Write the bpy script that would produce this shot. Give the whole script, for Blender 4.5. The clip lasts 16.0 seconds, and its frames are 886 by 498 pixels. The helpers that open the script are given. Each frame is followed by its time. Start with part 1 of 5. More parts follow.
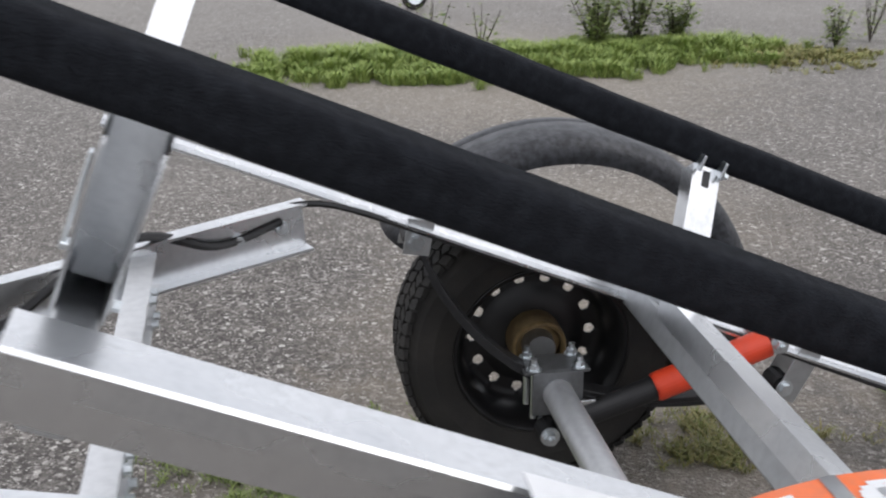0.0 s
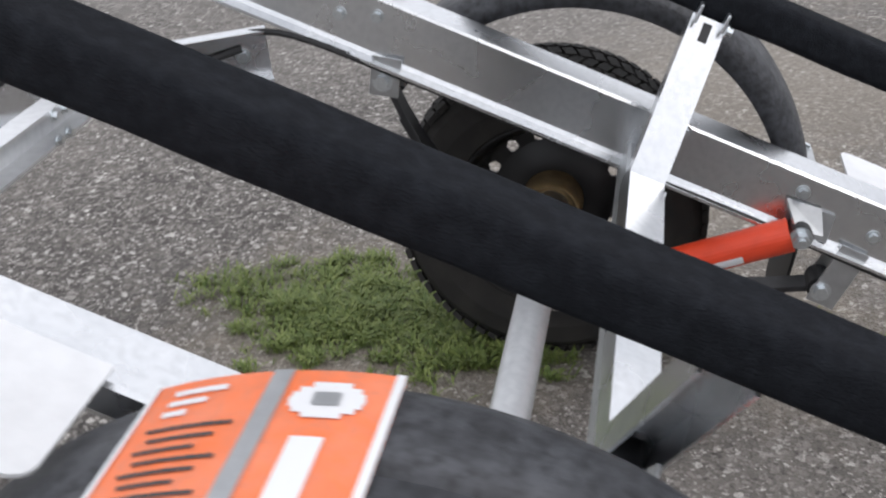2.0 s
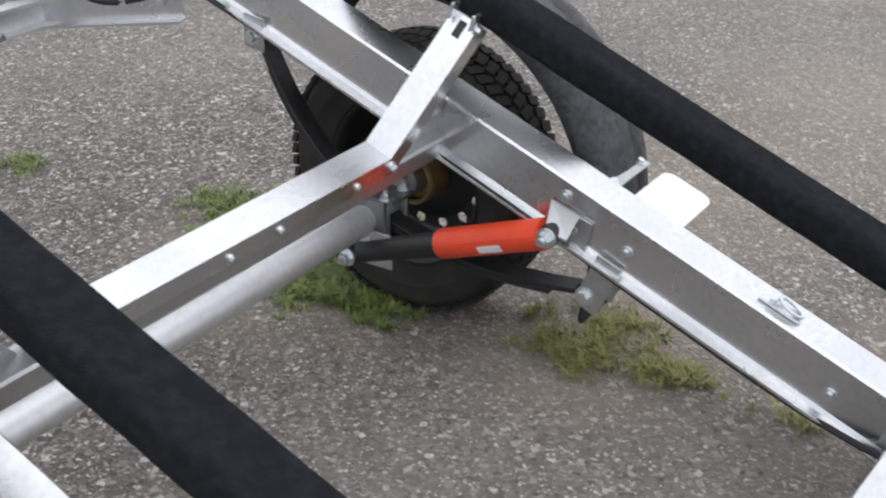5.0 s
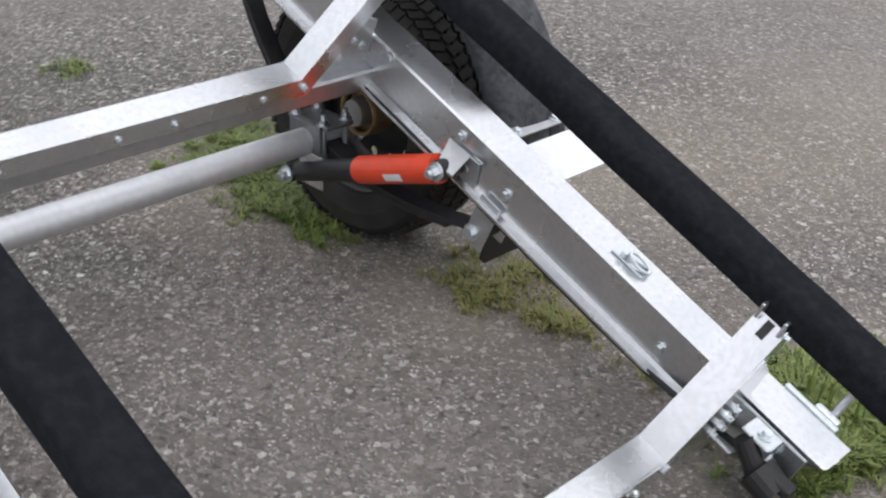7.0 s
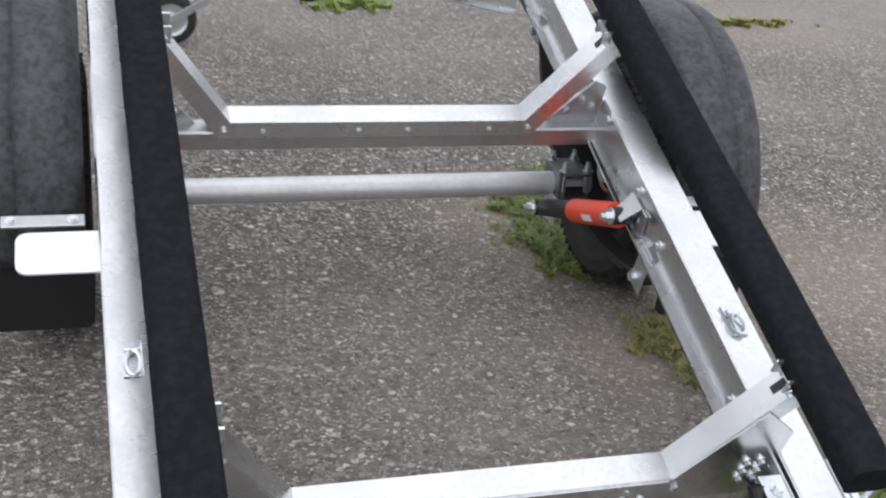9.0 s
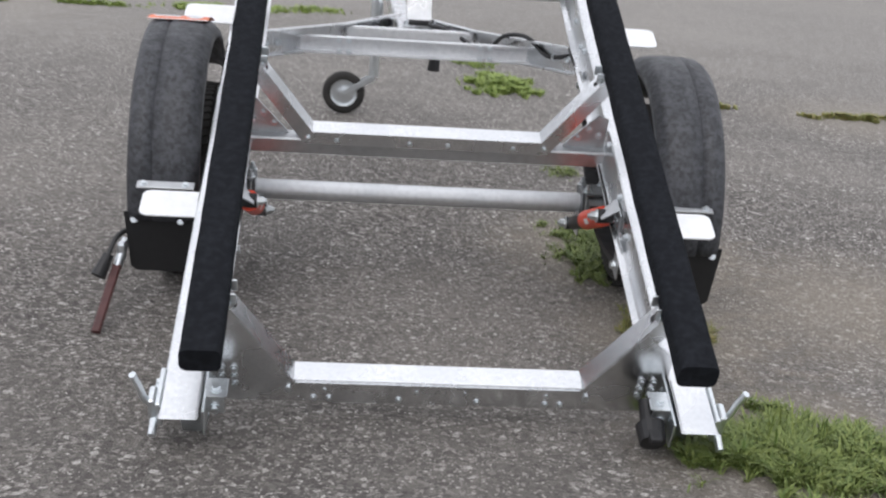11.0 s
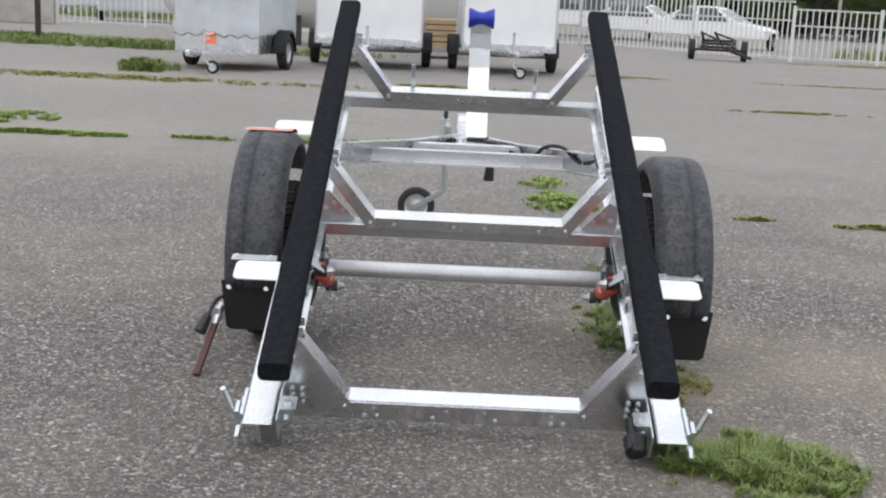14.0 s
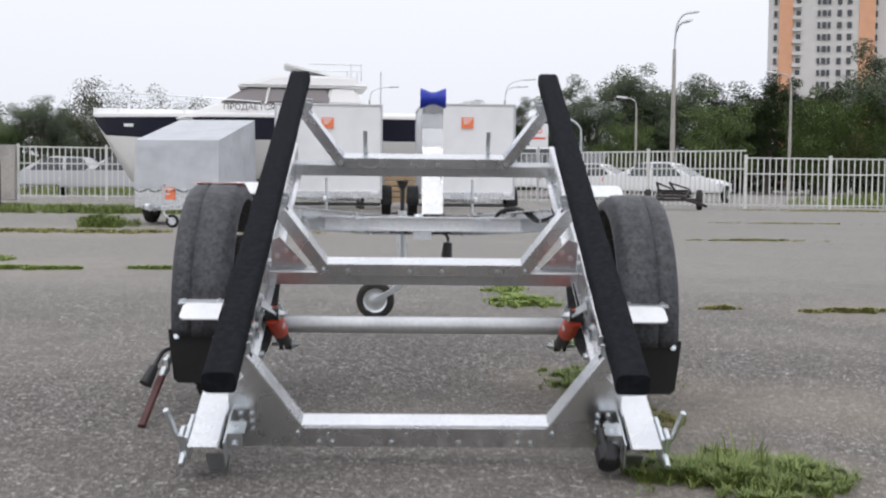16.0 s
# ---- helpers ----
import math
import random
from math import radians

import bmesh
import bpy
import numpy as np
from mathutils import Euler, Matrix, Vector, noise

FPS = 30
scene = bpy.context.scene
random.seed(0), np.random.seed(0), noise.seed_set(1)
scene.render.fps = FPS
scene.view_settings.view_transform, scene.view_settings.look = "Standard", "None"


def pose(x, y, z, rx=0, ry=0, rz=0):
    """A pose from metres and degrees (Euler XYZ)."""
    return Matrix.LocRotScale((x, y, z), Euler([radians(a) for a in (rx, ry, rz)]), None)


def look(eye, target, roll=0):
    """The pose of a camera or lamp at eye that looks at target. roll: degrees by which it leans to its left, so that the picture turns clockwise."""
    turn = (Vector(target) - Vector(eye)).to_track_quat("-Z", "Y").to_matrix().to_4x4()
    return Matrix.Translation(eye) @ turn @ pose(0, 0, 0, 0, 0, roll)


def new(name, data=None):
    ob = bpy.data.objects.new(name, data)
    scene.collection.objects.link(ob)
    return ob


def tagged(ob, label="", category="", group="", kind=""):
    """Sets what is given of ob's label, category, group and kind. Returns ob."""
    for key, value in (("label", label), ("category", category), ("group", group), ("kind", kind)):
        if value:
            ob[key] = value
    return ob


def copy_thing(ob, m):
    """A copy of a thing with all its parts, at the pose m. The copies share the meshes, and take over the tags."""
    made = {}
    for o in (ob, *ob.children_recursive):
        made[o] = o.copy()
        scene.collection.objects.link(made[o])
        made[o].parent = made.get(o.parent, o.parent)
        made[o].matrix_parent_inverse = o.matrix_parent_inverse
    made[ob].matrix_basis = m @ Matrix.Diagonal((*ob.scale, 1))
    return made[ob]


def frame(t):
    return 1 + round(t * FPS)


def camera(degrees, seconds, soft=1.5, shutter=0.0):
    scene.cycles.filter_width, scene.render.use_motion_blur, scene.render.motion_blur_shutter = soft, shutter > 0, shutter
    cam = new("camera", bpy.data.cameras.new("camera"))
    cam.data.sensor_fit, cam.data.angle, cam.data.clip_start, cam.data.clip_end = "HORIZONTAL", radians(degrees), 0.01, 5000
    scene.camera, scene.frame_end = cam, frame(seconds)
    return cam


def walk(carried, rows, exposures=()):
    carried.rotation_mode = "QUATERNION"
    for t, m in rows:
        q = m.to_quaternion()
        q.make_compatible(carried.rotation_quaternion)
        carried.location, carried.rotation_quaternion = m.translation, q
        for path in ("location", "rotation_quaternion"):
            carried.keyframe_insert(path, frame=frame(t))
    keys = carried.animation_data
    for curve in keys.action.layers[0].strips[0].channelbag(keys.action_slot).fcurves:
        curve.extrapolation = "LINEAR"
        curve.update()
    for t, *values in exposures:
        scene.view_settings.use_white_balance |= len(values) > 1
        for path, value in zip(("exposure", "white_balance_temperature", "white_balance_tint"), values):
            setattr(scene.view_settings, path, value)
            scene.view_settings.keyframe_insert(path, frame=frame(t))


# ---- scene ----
cam = camera(40.6, 16.0, soft=2.1, shutter=0.5)
PATH = [
    (0, (-1.486, 0.422, 1.305), (0.360, 0.070, 0.620), -0.2),
    (0.5, (-1.438, 0.215, 1.273), (0.420, -0.008, 0.567), -1.2),
    (1, (-1.411, -0.001, 1.256), (0.434, -0.073, 0.488), -0.1),
    (1.5, (-1.422, -0.173, 1.227), (0.395, -0.090, 0.395), -1.4),
    (2, (-1.357, -0.322, 1.219), (0.407, -0.023, 0.325), -2.4),
    (2.5, (-1.424, -0.563, 1.248), (0.307, -0.125, 0.347), -1.1),
    (3, (-1.426, -0.763, 1.255), (0.275, -0.156, 0.396), 0.8),
    (3.5, (-1.407, -0.924, 1.251), (0.261, -0.241, 0.385), 0.4),
    (4, (-1.414, -1.113, 1.255), (0.2, -0.314, 0.385), 0.6),
    (4.5, (-1.303, -1.298, 1.261), (0.263, -0.412, 0.387), -2.2),
    (5, (-1.172, -1.473, 1.252), (0.317, -0.487, 0.35), -1.2),
    (5.2, (-1.162, -1.52, 1.251), (0.314, -0.516, 0.351), -2.1),
    (7.3, (-0.997, -2.081, 1.239), (0.259, -0.833, 0.309), 4.3),
    (7.5, (-0.967, -2.15, 1.243), (0.229, -0.842, 0.317), 4.4),
    (8, (-0.895, -2.362, 1.239), (0.154, -0.91, 0.35), 5.5),
    (8.5, (-0.778, -2.558, 1.249), (0.021, -0.926, 0.413), 7.1),
    (9, (-0.698, -2.775, 1.277), (-0.079, -1.047, 0.484), 5.2),
    (9.2, (-0.667, -2.86, 1.279), (-0.084, -1.101, 0.527), 4.2),
    (11.3, (-0.274, -3.849, 1.267), (-0.103, -1.938, 0.702), 3.2),
    (11.5, (-0.248, -3.924, 1.271), (-0.099, -1.997, 0.756), 2.4),
    (12, (-0.178, -4.068, 1.271), (-0.123, -2.139, 0.745), 3.4),
    (12.5, (-0.145, -4.19, 1.291), (-0.119, -2.251, 0.804), 2.6),
    (13, (-0.201, -4.35, 1.289), (-0.154, -2.395, 0.869), 2.0),
    (13.5, (-0.214, -4.462, 1.283), (-0.144, -2.507, 0.867), 2.8),
    (14, (-0.174, -4.492, 1.244), (-0.132, -2.535, 0.837), 2.7),
    (14.5, (-0.19, -4.445, 1.131), (-0.091, -2.467, 0.857), 1.2),
    (15, (-0.179, -4.418, 0.996), (-0.082, -2.432, 0.777), 1.3),
    (15.5, (-0.139, -4.385, 0.904), (-0.044, -2.392, 0.767), 0.8),
    (16, (-0.124, -4.423, 0.78), (-0.033, -2.428, 0.662), 0.6),
]
walk(cam, [(t, look(eye, target, roll)) for t, eye, target, roll in PATH],
     exposures=[(0.0, 0.0, 6450, 13), (1.0, 0.06, 6450, 13), (2.0, 0.04, 6450, 13), (2.5, 0.20, 6450, 13), (3.5, 0.21, 6450, 13), (5.0, 0.21, 6450, 13), (7.5, 0.10, 6450, 13), (8.5, 0.18, 6450, 13), (9.2, 0.10, 6450, 13), (11.5, 0.04, 6450, 13), (14.0, 0.13, 6450, 12), (15.0, 0.11, 6450, 12), (16.0, -0.02, 6450, 13)])

# ---- daylight: bright overcast ----
world = bpy.data.worlds.new("overcast_sky")
scene.world = world
world.use_nodes = True
wn, wl = world.node_tree.nodes, world.node_tree.links
wn.clear()
sky = wn.new("ShaderNodeTexSky")
sky.sky_type, sky.sun_disc = "NISHITA", False
sky.sun_elevation, sky.sun_rotation = radians(52), radians(200)
sky.air_density, sky.dust_density = 1.0, 6.0
grey = wn.new("ShaderNodeHueSaturation")
grey.inputs["Saturation"].default_value = 0.25
cloud = wn.new("ShaderNodeMix")
cloud.data_type = "RGBA"
cloud.inputs[0].default_value = 0.88
up = wn.new("ShaderNodeTexCoord")
split = wn.new("ShaderNodeSeparateXYZ")
lift = wn.new("ShaderNodeMix")
lift.data_type = "RGBA"
lift.inputs[6].default_value = (9.5, 9.9, 10.5, 1)
lift.inputs[7].default_value = (14.2, 14.6, 15.3, 1)
wl.new(up.outputs["Generated"], split.inputs[0])
wl.new(split.outputs[2], lift.inputs[0])
wl.new(lift.outputs[2], cloud.inputs[7])
back = wn.new("ShaderNodeBackground")
back.inputs["Strength"].default_value = 0.1
world_out = wn.new("ShaderNodeOutputWorld")
wl.new(sky.outputs[0], grey.inputs["Color"])
wl.new(grey.outputs[0], cloud.inputs[6])
wl.new(cloud.outputs[2], back.inputs["Color"])
wl.new(back.outputs[0], world_out.inputs[0])

sun_data = bpy.data.lights.new("sun", "SUN")
sun_data.energy, sun_data.angle, sun_data.color = 0.5, radians(25), (1.0, 0.97, 0.93)
sun = new("sun", sun_data)
sun.rotation_euler = (radians(38), 0, radians(-20))
scene.view_settings.exposure = 0.0


# ---- materials ----
def material(name, color, rough=0.6, metal=0.0, grain=0.0, grain_scale=60.0, stain=0.0, stain_scale=4.0, bump=0.0, bump_scale=200.0,
             dark=None, spec=0.5, per_piece=0.0, rough_vary=0.0):
    m = bpy.data.materials.new(name)
    m.use_nodes = True
    n, l = m.node_tree.nodes, m.node_tree.links
    b = n["Principled BSDF"]
    b.inputs["Roughness"].default_value = rough
    b.inputs["Metallic"].default_value = metal
    b.inputs["Specular IOR Level"].default_value = spec
    co = n.new("ShaderNodeTexCoord")
    last = None

    def mixed(fac_socket, a_socket, a_col, b_col):
        x = n.new("ShaderNodeMix")
        x.data_type = "RGBA"
        l.new(fac_socket, x.inputs[0])
        if a_socket:
            l.new(a_socket, x.inputs[6])
        else:
            x.inputs[6].default_value = (*a_col, 1)
        x.inputs[7].default_value = (*b_col, 1)
        return x.outputs[2]

    low = dark or tuple(c * 0.55 for c in color)
    if stain:
        t = n.new("ShaderNodeTexNoise")
        t.inputs["Scale"].default_value, t.inputs["Detail"].default_value = stain_scale, 6
        l.new(co.outputs["Object"], t.inputs["Vector"])
        r = n.new("ShaderNodeMapRange")
        r.inputs[1].default_value, r.inputs[2].default_value, r.inputs[4].default_value = 0.42, 0.68, stain
        l.new(t.outputs[0], r.inputs[0])
        last = mixed(r.outputs[0], last, color, low)
        if rough_vary:
            q = n.new("ShaderNodeMapRange")
            q.inputs[3].default_value, q.inputs[4].default_value = max(0.05, rough - rough_vary), min(1, rough + rough_vary)
            l.new(t.outputs[0], q.inputs[0])
            l.new(q.outputs[0], b.inputs["Roughness"])
    if grain:
        t = n.new("ShaderNodeTexNoise")
        t.inputs["Scale"].default_value, t.inputs["Detail"].default_value = grain_scale, 3
        l.new(co.outputs["Object"], t.inputs["Vector"])
        r = n.new("ShaderNodeMapRange")
        r.inputs[1].default_value, r.inputs[2].default_value, r.inputs[4].default_value = 0.4, 0.7, grain
        l.new(t.outputs[0], r.inputs[0])
        last = mixed(r.outputs[0], last, color, tuple(c * 0.6 for c in low))
    if per_piece:
        oi = n.new("ShaderNodeObjectInfo")
        r = n.new("ShaderNodeMapRange")
        r.inputs[4].default_value = per_piece
        l.new(oi.outputs["Random"], r.inputs[0])
        last = mixed(r.outputs[0], last, color, low)
    if last:
        l.new(last, b.inputs["Base Color"])
    else:
        b.inputs["Base Color"].default_value = (*color, 1)
    if bump:
        t = n.new("ShaderNodeTexNoise")
        t.inputs["Scale"].default_value, t.inputs["Detail"].default_value = bump_scale, 4
        l.new(co.outputs["Object"], t.inputs["Vector"])
        u = n.new("ShaderNodeBump")
        u.inputs["Strength"].default_value, u.inputs["Distance"].default_value = bump, 0.004
        l.new(t.outputs[0], u.inputs["Height"])
        l.new(u.outputs[0], b.inputs["Normal"])
    return m


def asphalt_material():
    """Worn grey asphalt with pale and dark chips, large blotches and sandy dust."""
    m = bpy.data.materials.new("worn_asphalt")
    m.use_nodes = True
    n, l = m.node_tree.nodes, m.node_tree.links
    b = n["Principled BSDF"]
    b.inputs["Roughness"].default_value = 0.80
    b.inputs["Specular IOR Level"].default_value = 0.36
    co = n.new("ShaderNodeTexCoord")
    vor = n.new("ShaderNodeTexVoronoi")
    vor.inputs["Scale"].default_value = 165
    l.new(co.outputs["Object"], vor.inputs["Vector"])
    sep = n.new("ShaderNodeSeparateColor")
    l.new(vor.outputs["Color"], sep.inputs[0])
    # coarser stones among the fine ones
    coarse = n.new("ShaderNodeTexVoronoi")
    coarse.inputs["Scale"].default_value = 82
    l.new(co.outputs["Object"], coarse.inputs["Vector"])
    sep_coarse = n.new("ShaderNodeSeparateColor")
    l.new(coarse.outputs["Color"], sep_coarse.inputs[0])
    pick = n.new("ShaderNodeMath")
    pick.operation = "GREATER_THAN"
    pick.inputs[1].default_value = 0.62
    l.new(sep_coarse.outputs[1], pick.inputs[0])
    size_mix = n.new("ShaderNodeMix")
    l.new(pick.outputs[0], size_mix.inputs[0])
    l.new(sep.outputs[0], size_mix.inputs[2])
    l.new(sep_coarse.outputs[0], size_mix.inputs[3])
    chips = n.new("ShaderNodeValToRGB")
    e = chips.color_ramp.elements
    e[0].position, e[0].color = 0.0, (0.050, 0.045, 0.041, 1)
    e[1].position, e[1].color = 1.0, (0.74, 0.71, 0.66, 1)
    for p, c in ((0.30, (0.082, 0.074, 0.067, 1)), (0.60, (0.150, 0.138, 0.126, 1)), (0.80, (0.262, 0.244, 0.224, 1)), (0.92, (0.43, 0.405, 0.375, 1))):
        k = e.new(p)
        k.color = c
    l.new(size_mix.outputs[0], chips.inputs[0])
    fine = n.new("ShaderNodeTexNoise")
    fine.inputs["Scale"].default_value, fine.inputs["Detail"].default_value = 260, 2
    l.new(co.outputs["Object"], fine.inputs["Vector"])
    big = n.new("ShaderNodeTexNoise")
    big.inputs["Scale"].default_value, big.inputs["Detail"].default_value = 0.55, 8
    l.new(co.outputs["Object"], big.inputs["Vector"])
    patch = n.new("ShaderNodeTexNoise")
    patch.inputs["Scale"].default_value, patch.inputs["Detail"].default_value = 2.6, 7
    l.new(co.outputs["Object"], patch.inputs["Vector"])

    def blend(kind, fac, a, c, rng=None):
        x = n.new("ShaderNodeMix")
        x.data_type, x.blend_type = "RGBA", kind
        if rng:
            r = n.new("ShaderNodeMapRange")
            for i, v in enumerate(rng):
                r.inputs[i + 1].default_value = v
            l.new(fac, r.inputs[0])
            l.new(r.outputs[0], x.inputs[0])
        else:
            x.inputs[0].default_value = fac
        l.new(a, x.inputs[6])
        if isinstance(c, tuple):
            x.inputs[7].default_value = (*c, 1)
        else:
            l.new(c, x.inputs[7])
        return x.outputs[2]

    mid = n.new("ShaderNodeTexNoise")
    mid.inputs["Scale"].default_value, mid.inputs["Detail"].default_value = 14, 6
    l.new(co.outputs["Object"], mid.inputs["Vector"])
    pocks = n.new("ShaderNodeTexNoise")
    pocks.inputs["Scale"].default_value, pocks.inputs["Detail"].default_value = 48, 3
    l.new(co.outputs["Object"], pocks.inputs["Vector"])
    c = blend("MIX", fine.outputs[0], chips.outputs[0], (0.105, 0.095, 0.086), (0.48, 0.62, 0.0, 0.6))
    c = blend("MIX", mid.outputs[0], c, (0.235, 0.214, 0.190), (0.48, 0.68, 0.0, 0.32))
    c = blend("MIX", big.outputs[0], c, (0.275, 0.253, 0.226), (0.45, 0.66, 0.0, 0.36))
    c = blend("MIX", patch.outputs[0], c, (0.110, 0.100, 0.090), (0.52, 0.7, 0.0, 0.4))
    c = blend("MIX", pocks.outputs[0], c, (0.040, 0.035, 0.031), (0.58, 0.70, 0.0, 0.75))
    # thin wandering cracks filled with dark dirt
    warp = n.new("ShaderNodeVectorMath")
    warp.operation = "MULTIPLY_ADD"
    l.new(patch.outputs["Color"], warp.inputs[0])
    warp.inputs[1].default_value = (0.7, 0.7, 0)
    l.new(co.outputs["Object"], warp.inputs[2])
    crack = n.new("ShaderNodeTexVoronoi")
    crack.feature = "DISTANCE_TO_EDGE"
    crack.inputs["Scale"].default_value = 0.42
    l.new(warp.outputs[0], crack.inputs["Vector"])
    c = blend("MIX", crack.outputs[0], c, (0.075, 0.066, 0.056), (0.0, 0.003, 0.3, 0.0))
    # sandy soil washed out round the weeds
    for px, py, r0, r1, most in ((0.72, 0.15, 0.20, 0.60, 0.85), (0.72, -0.62, 0.10, 0.42, 0.85), (1.35, -0.35, 0.15, 0.75, 0.7), (2.2, -0.8, 0.3, 1.0, 0.55), (0.85, -1.35, 0.2, 0.55, 0.8), (4.7, -1.0, 0.8, 2.0, 0.8),
                                 (-3.4, 5.5, 0.4, 1.8, 0.6), (2.8, 2.6, 0.2, 0.9, 0.6), (-4.5, 12.6, 1.0, 3.0, 0.6)):
        far = n.new("ShaderNodeVectorMath")
        far.operation = "DISTANCE"
        l.new(co.outputs["Object"], far.inputs[0])
        far.inputs[1].default_value = (px, py, 0)
        ragged = n.new("ShaderNodeMath")
        ragged.operation = "MULTIPLY_ADD"
        l.new(mid.outputs[0], ragged.inputs[0])
        ragged.inputs[1].default_value = r1 * 0.9
        l.new(far.outputs["Value"], ragged.inputs[2])
        c = blend("MIX", ragged.outputs[0], c, (0.33, 0.285, 0.225), (r0 + r1 * 0.45, r1 * 1.35, most * 0.6, 0.0))
    # darker round a point behind the trailer; far out, dust plus painted grazing glare
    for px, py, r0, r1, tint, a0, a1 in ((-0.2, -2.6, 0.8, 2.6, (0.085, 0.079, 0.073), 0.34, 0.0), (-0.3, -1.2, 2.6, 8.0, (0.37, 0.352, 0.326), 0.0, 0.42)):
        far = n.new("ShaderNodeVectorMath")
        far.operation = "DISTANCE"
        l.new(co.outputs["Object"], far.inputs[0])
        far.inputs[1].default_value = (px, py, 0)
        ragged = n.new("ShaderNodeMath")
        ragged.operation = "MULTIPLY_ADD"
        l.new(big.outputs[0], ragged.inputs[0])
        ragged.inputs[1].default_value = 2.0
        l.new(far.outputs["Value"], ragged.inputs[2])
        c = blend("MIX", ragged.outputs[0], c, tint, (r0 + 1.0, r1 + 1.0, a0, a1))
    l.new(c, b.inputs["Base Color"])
    u = n.new("ShaderNodeBump")
    u.inputs["Strength"].default_value, u.inputs["Distance"].default_value = 0.7, 0.007
    l.new(vor.outputs["Distance"], u.inputs["Height"])
    l.new(u.outputs[0], b.inputs["Normal"])
    return m


GALV = material("galvanised_steel", (0.77, 0.78, 0.79), 0.27, 1.0, 0.16, 90, 0.5, 7, 0.04, 60, dark=(0.60, 0.625, 0.65), rough_vary=0.09)
GALV_DULL = material("dull_galvanised_steel", (0.60, 0.615, 0.625), 0.46, 1.0, 0.2, 50, 0.4, 5, 0.05, 70, dark=(0.44, 0.455, 0.47), rough_vary=0.1)
TUBE = material("matt_galvanised_tube", (0.72, 0.73, 0.74), 0.50, 0.85, 0.2, 60, 0.4, 9, 0.04, 60, dark=(0.58, 0.60, 0.62), rough_vary=0.1)
CLAMP = material("dark_pressed_steel", (0.20, 0.205, 0.21), 0.45, 0.7, 0.3, 60)
ZINC = material("zinc_plated_fittings", (0.74, 0.78, 0.80), 0.28, 0.95, 0.2, 150)
CARPET = material("black_carpet", (0.0120, 0.0132, 0.0160), 0.97, 0, 0.7, 420, 0.65, 60, 1.0, 420, dark=(0.026, 0.029, 0.035), spec=0.10)
FENDER = material("black_plastic", (0.062, 0.065, 0.073), 0.50, 0, 0.9, 75, 0.7, 30, 0.3, 160, dark=(0.028, 0.029, 0.033), spec=0.42, rough_vary=0.14)
HINGE_ZINC = material("bright_galvanised_steel", (0.78, 0.79, 0.80), 0.40, 0.7, 0.2, 60, 0.4, 6, dark=(0.62, 0.64, 0.66))
FLAP = material("black_mudflap", (0.012, 0.012, 0.013), 0.6, 0, 0.3, 80)
RUBBER = material("tyre_rubber", (0.026, 0.025, 0.024), 0.8, 0, 0.4, 120, 0.6, 12, 0.3, 240, dark=(0.055, 0.05, 0.045), spec=0.3)
RIM = material("black_rim_paint", (0.012, 0.012, 0.013), 0.38, 0, 0.2, 60)
HUB = material("greased_hub", (0.36, 0.25, 0.12), 0.42, 0.5, 0.5, 40, 0.5, 18)
RED = material("red_enamel", (0.78, 0.07, 0.025), 0.38, 0, 0.15, 30, 0.2, 12)
BLACKPART = material("black_rubber_parts", (0.016, 0.016, 0.017), 0.5, 0, 0.3, 90)
SPRING = material("dark_spring_steel", (0.045, 0.045, 0.047), 0.5, 0.6, 0.4, 60)
BLUE = material("blue_polyurethane", (0.01, 0.03, 0.36), 0.4)
ORANGE = material("orange_label", (0.86, 0.19, 0.06), 0.55, 0, 0.35, 90, 0.35, 18, dark=(0.9, 0.36, 0.24))
WHITE = material("white_paint", (0.80, 0.81, 0.82), 0.45, 0, 0.08, 3, 0.12, 1.2)
WHITE_PLATE = material("white_reflector_plate", (0.84, 0.85, 0.86), 0.35, 0.25, 0.1, 40)
PRINT = material("dark_print", (0.05, 0.05, 0.05), 0.6)
TARP = material("grey_tarpaulin", (0.50, 0.52, 0.55), 0.42, 0, 0.15, 6, 0.3, 2, 0.15, 14)
SALOON = material("tinted_saloon_glass", (0.22, 0.20, 0.20), 0.12)
GLASS = material("dark_car_glass", (0.05, 0.06, 0.065), 0.08)
CARWHITE = material("white_car_paint", (0.78, 0.79, 0.80), 0.25)
CARSILVER = material("silver_car_paint", (0.50, 0.51, 0.53), 0.3, 0.4)
NAVY = material("navy_hull_paint", (0.012, 0.014, 0.03), 0.25)
GELCOAT = material("white_gelcoat", (0.82, 0.82, 0.81), 0.3, 0, 0.05, 1, 0.08, 0.8)
FENCEPAINT = material("pale_grey_fence_paint", (0.66, 0.67, 0.64), 0.55, 0, 0.2, 20, 0.3, 2)
CONCRETE = material("pale_concrete", (0.42, 0.40, 0.37), 0.9, 0, 0.35, 30, 0.5, 2, 0.4, 60)
BARK = material("bark", (0.10, 0.085, 0.07), 0.9, 0, 0.4, 20, 0.4, 3)
RUST = material("rusty_dark_steel", (0.045, 0.037, 0.036), 0.7, 0.3, 0.5, 12)
REDPOLE = material("red_stand_paint", (0.085, 0.028, 0.026), 0.5, 0, 0.4, 30)
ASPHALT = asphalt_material()


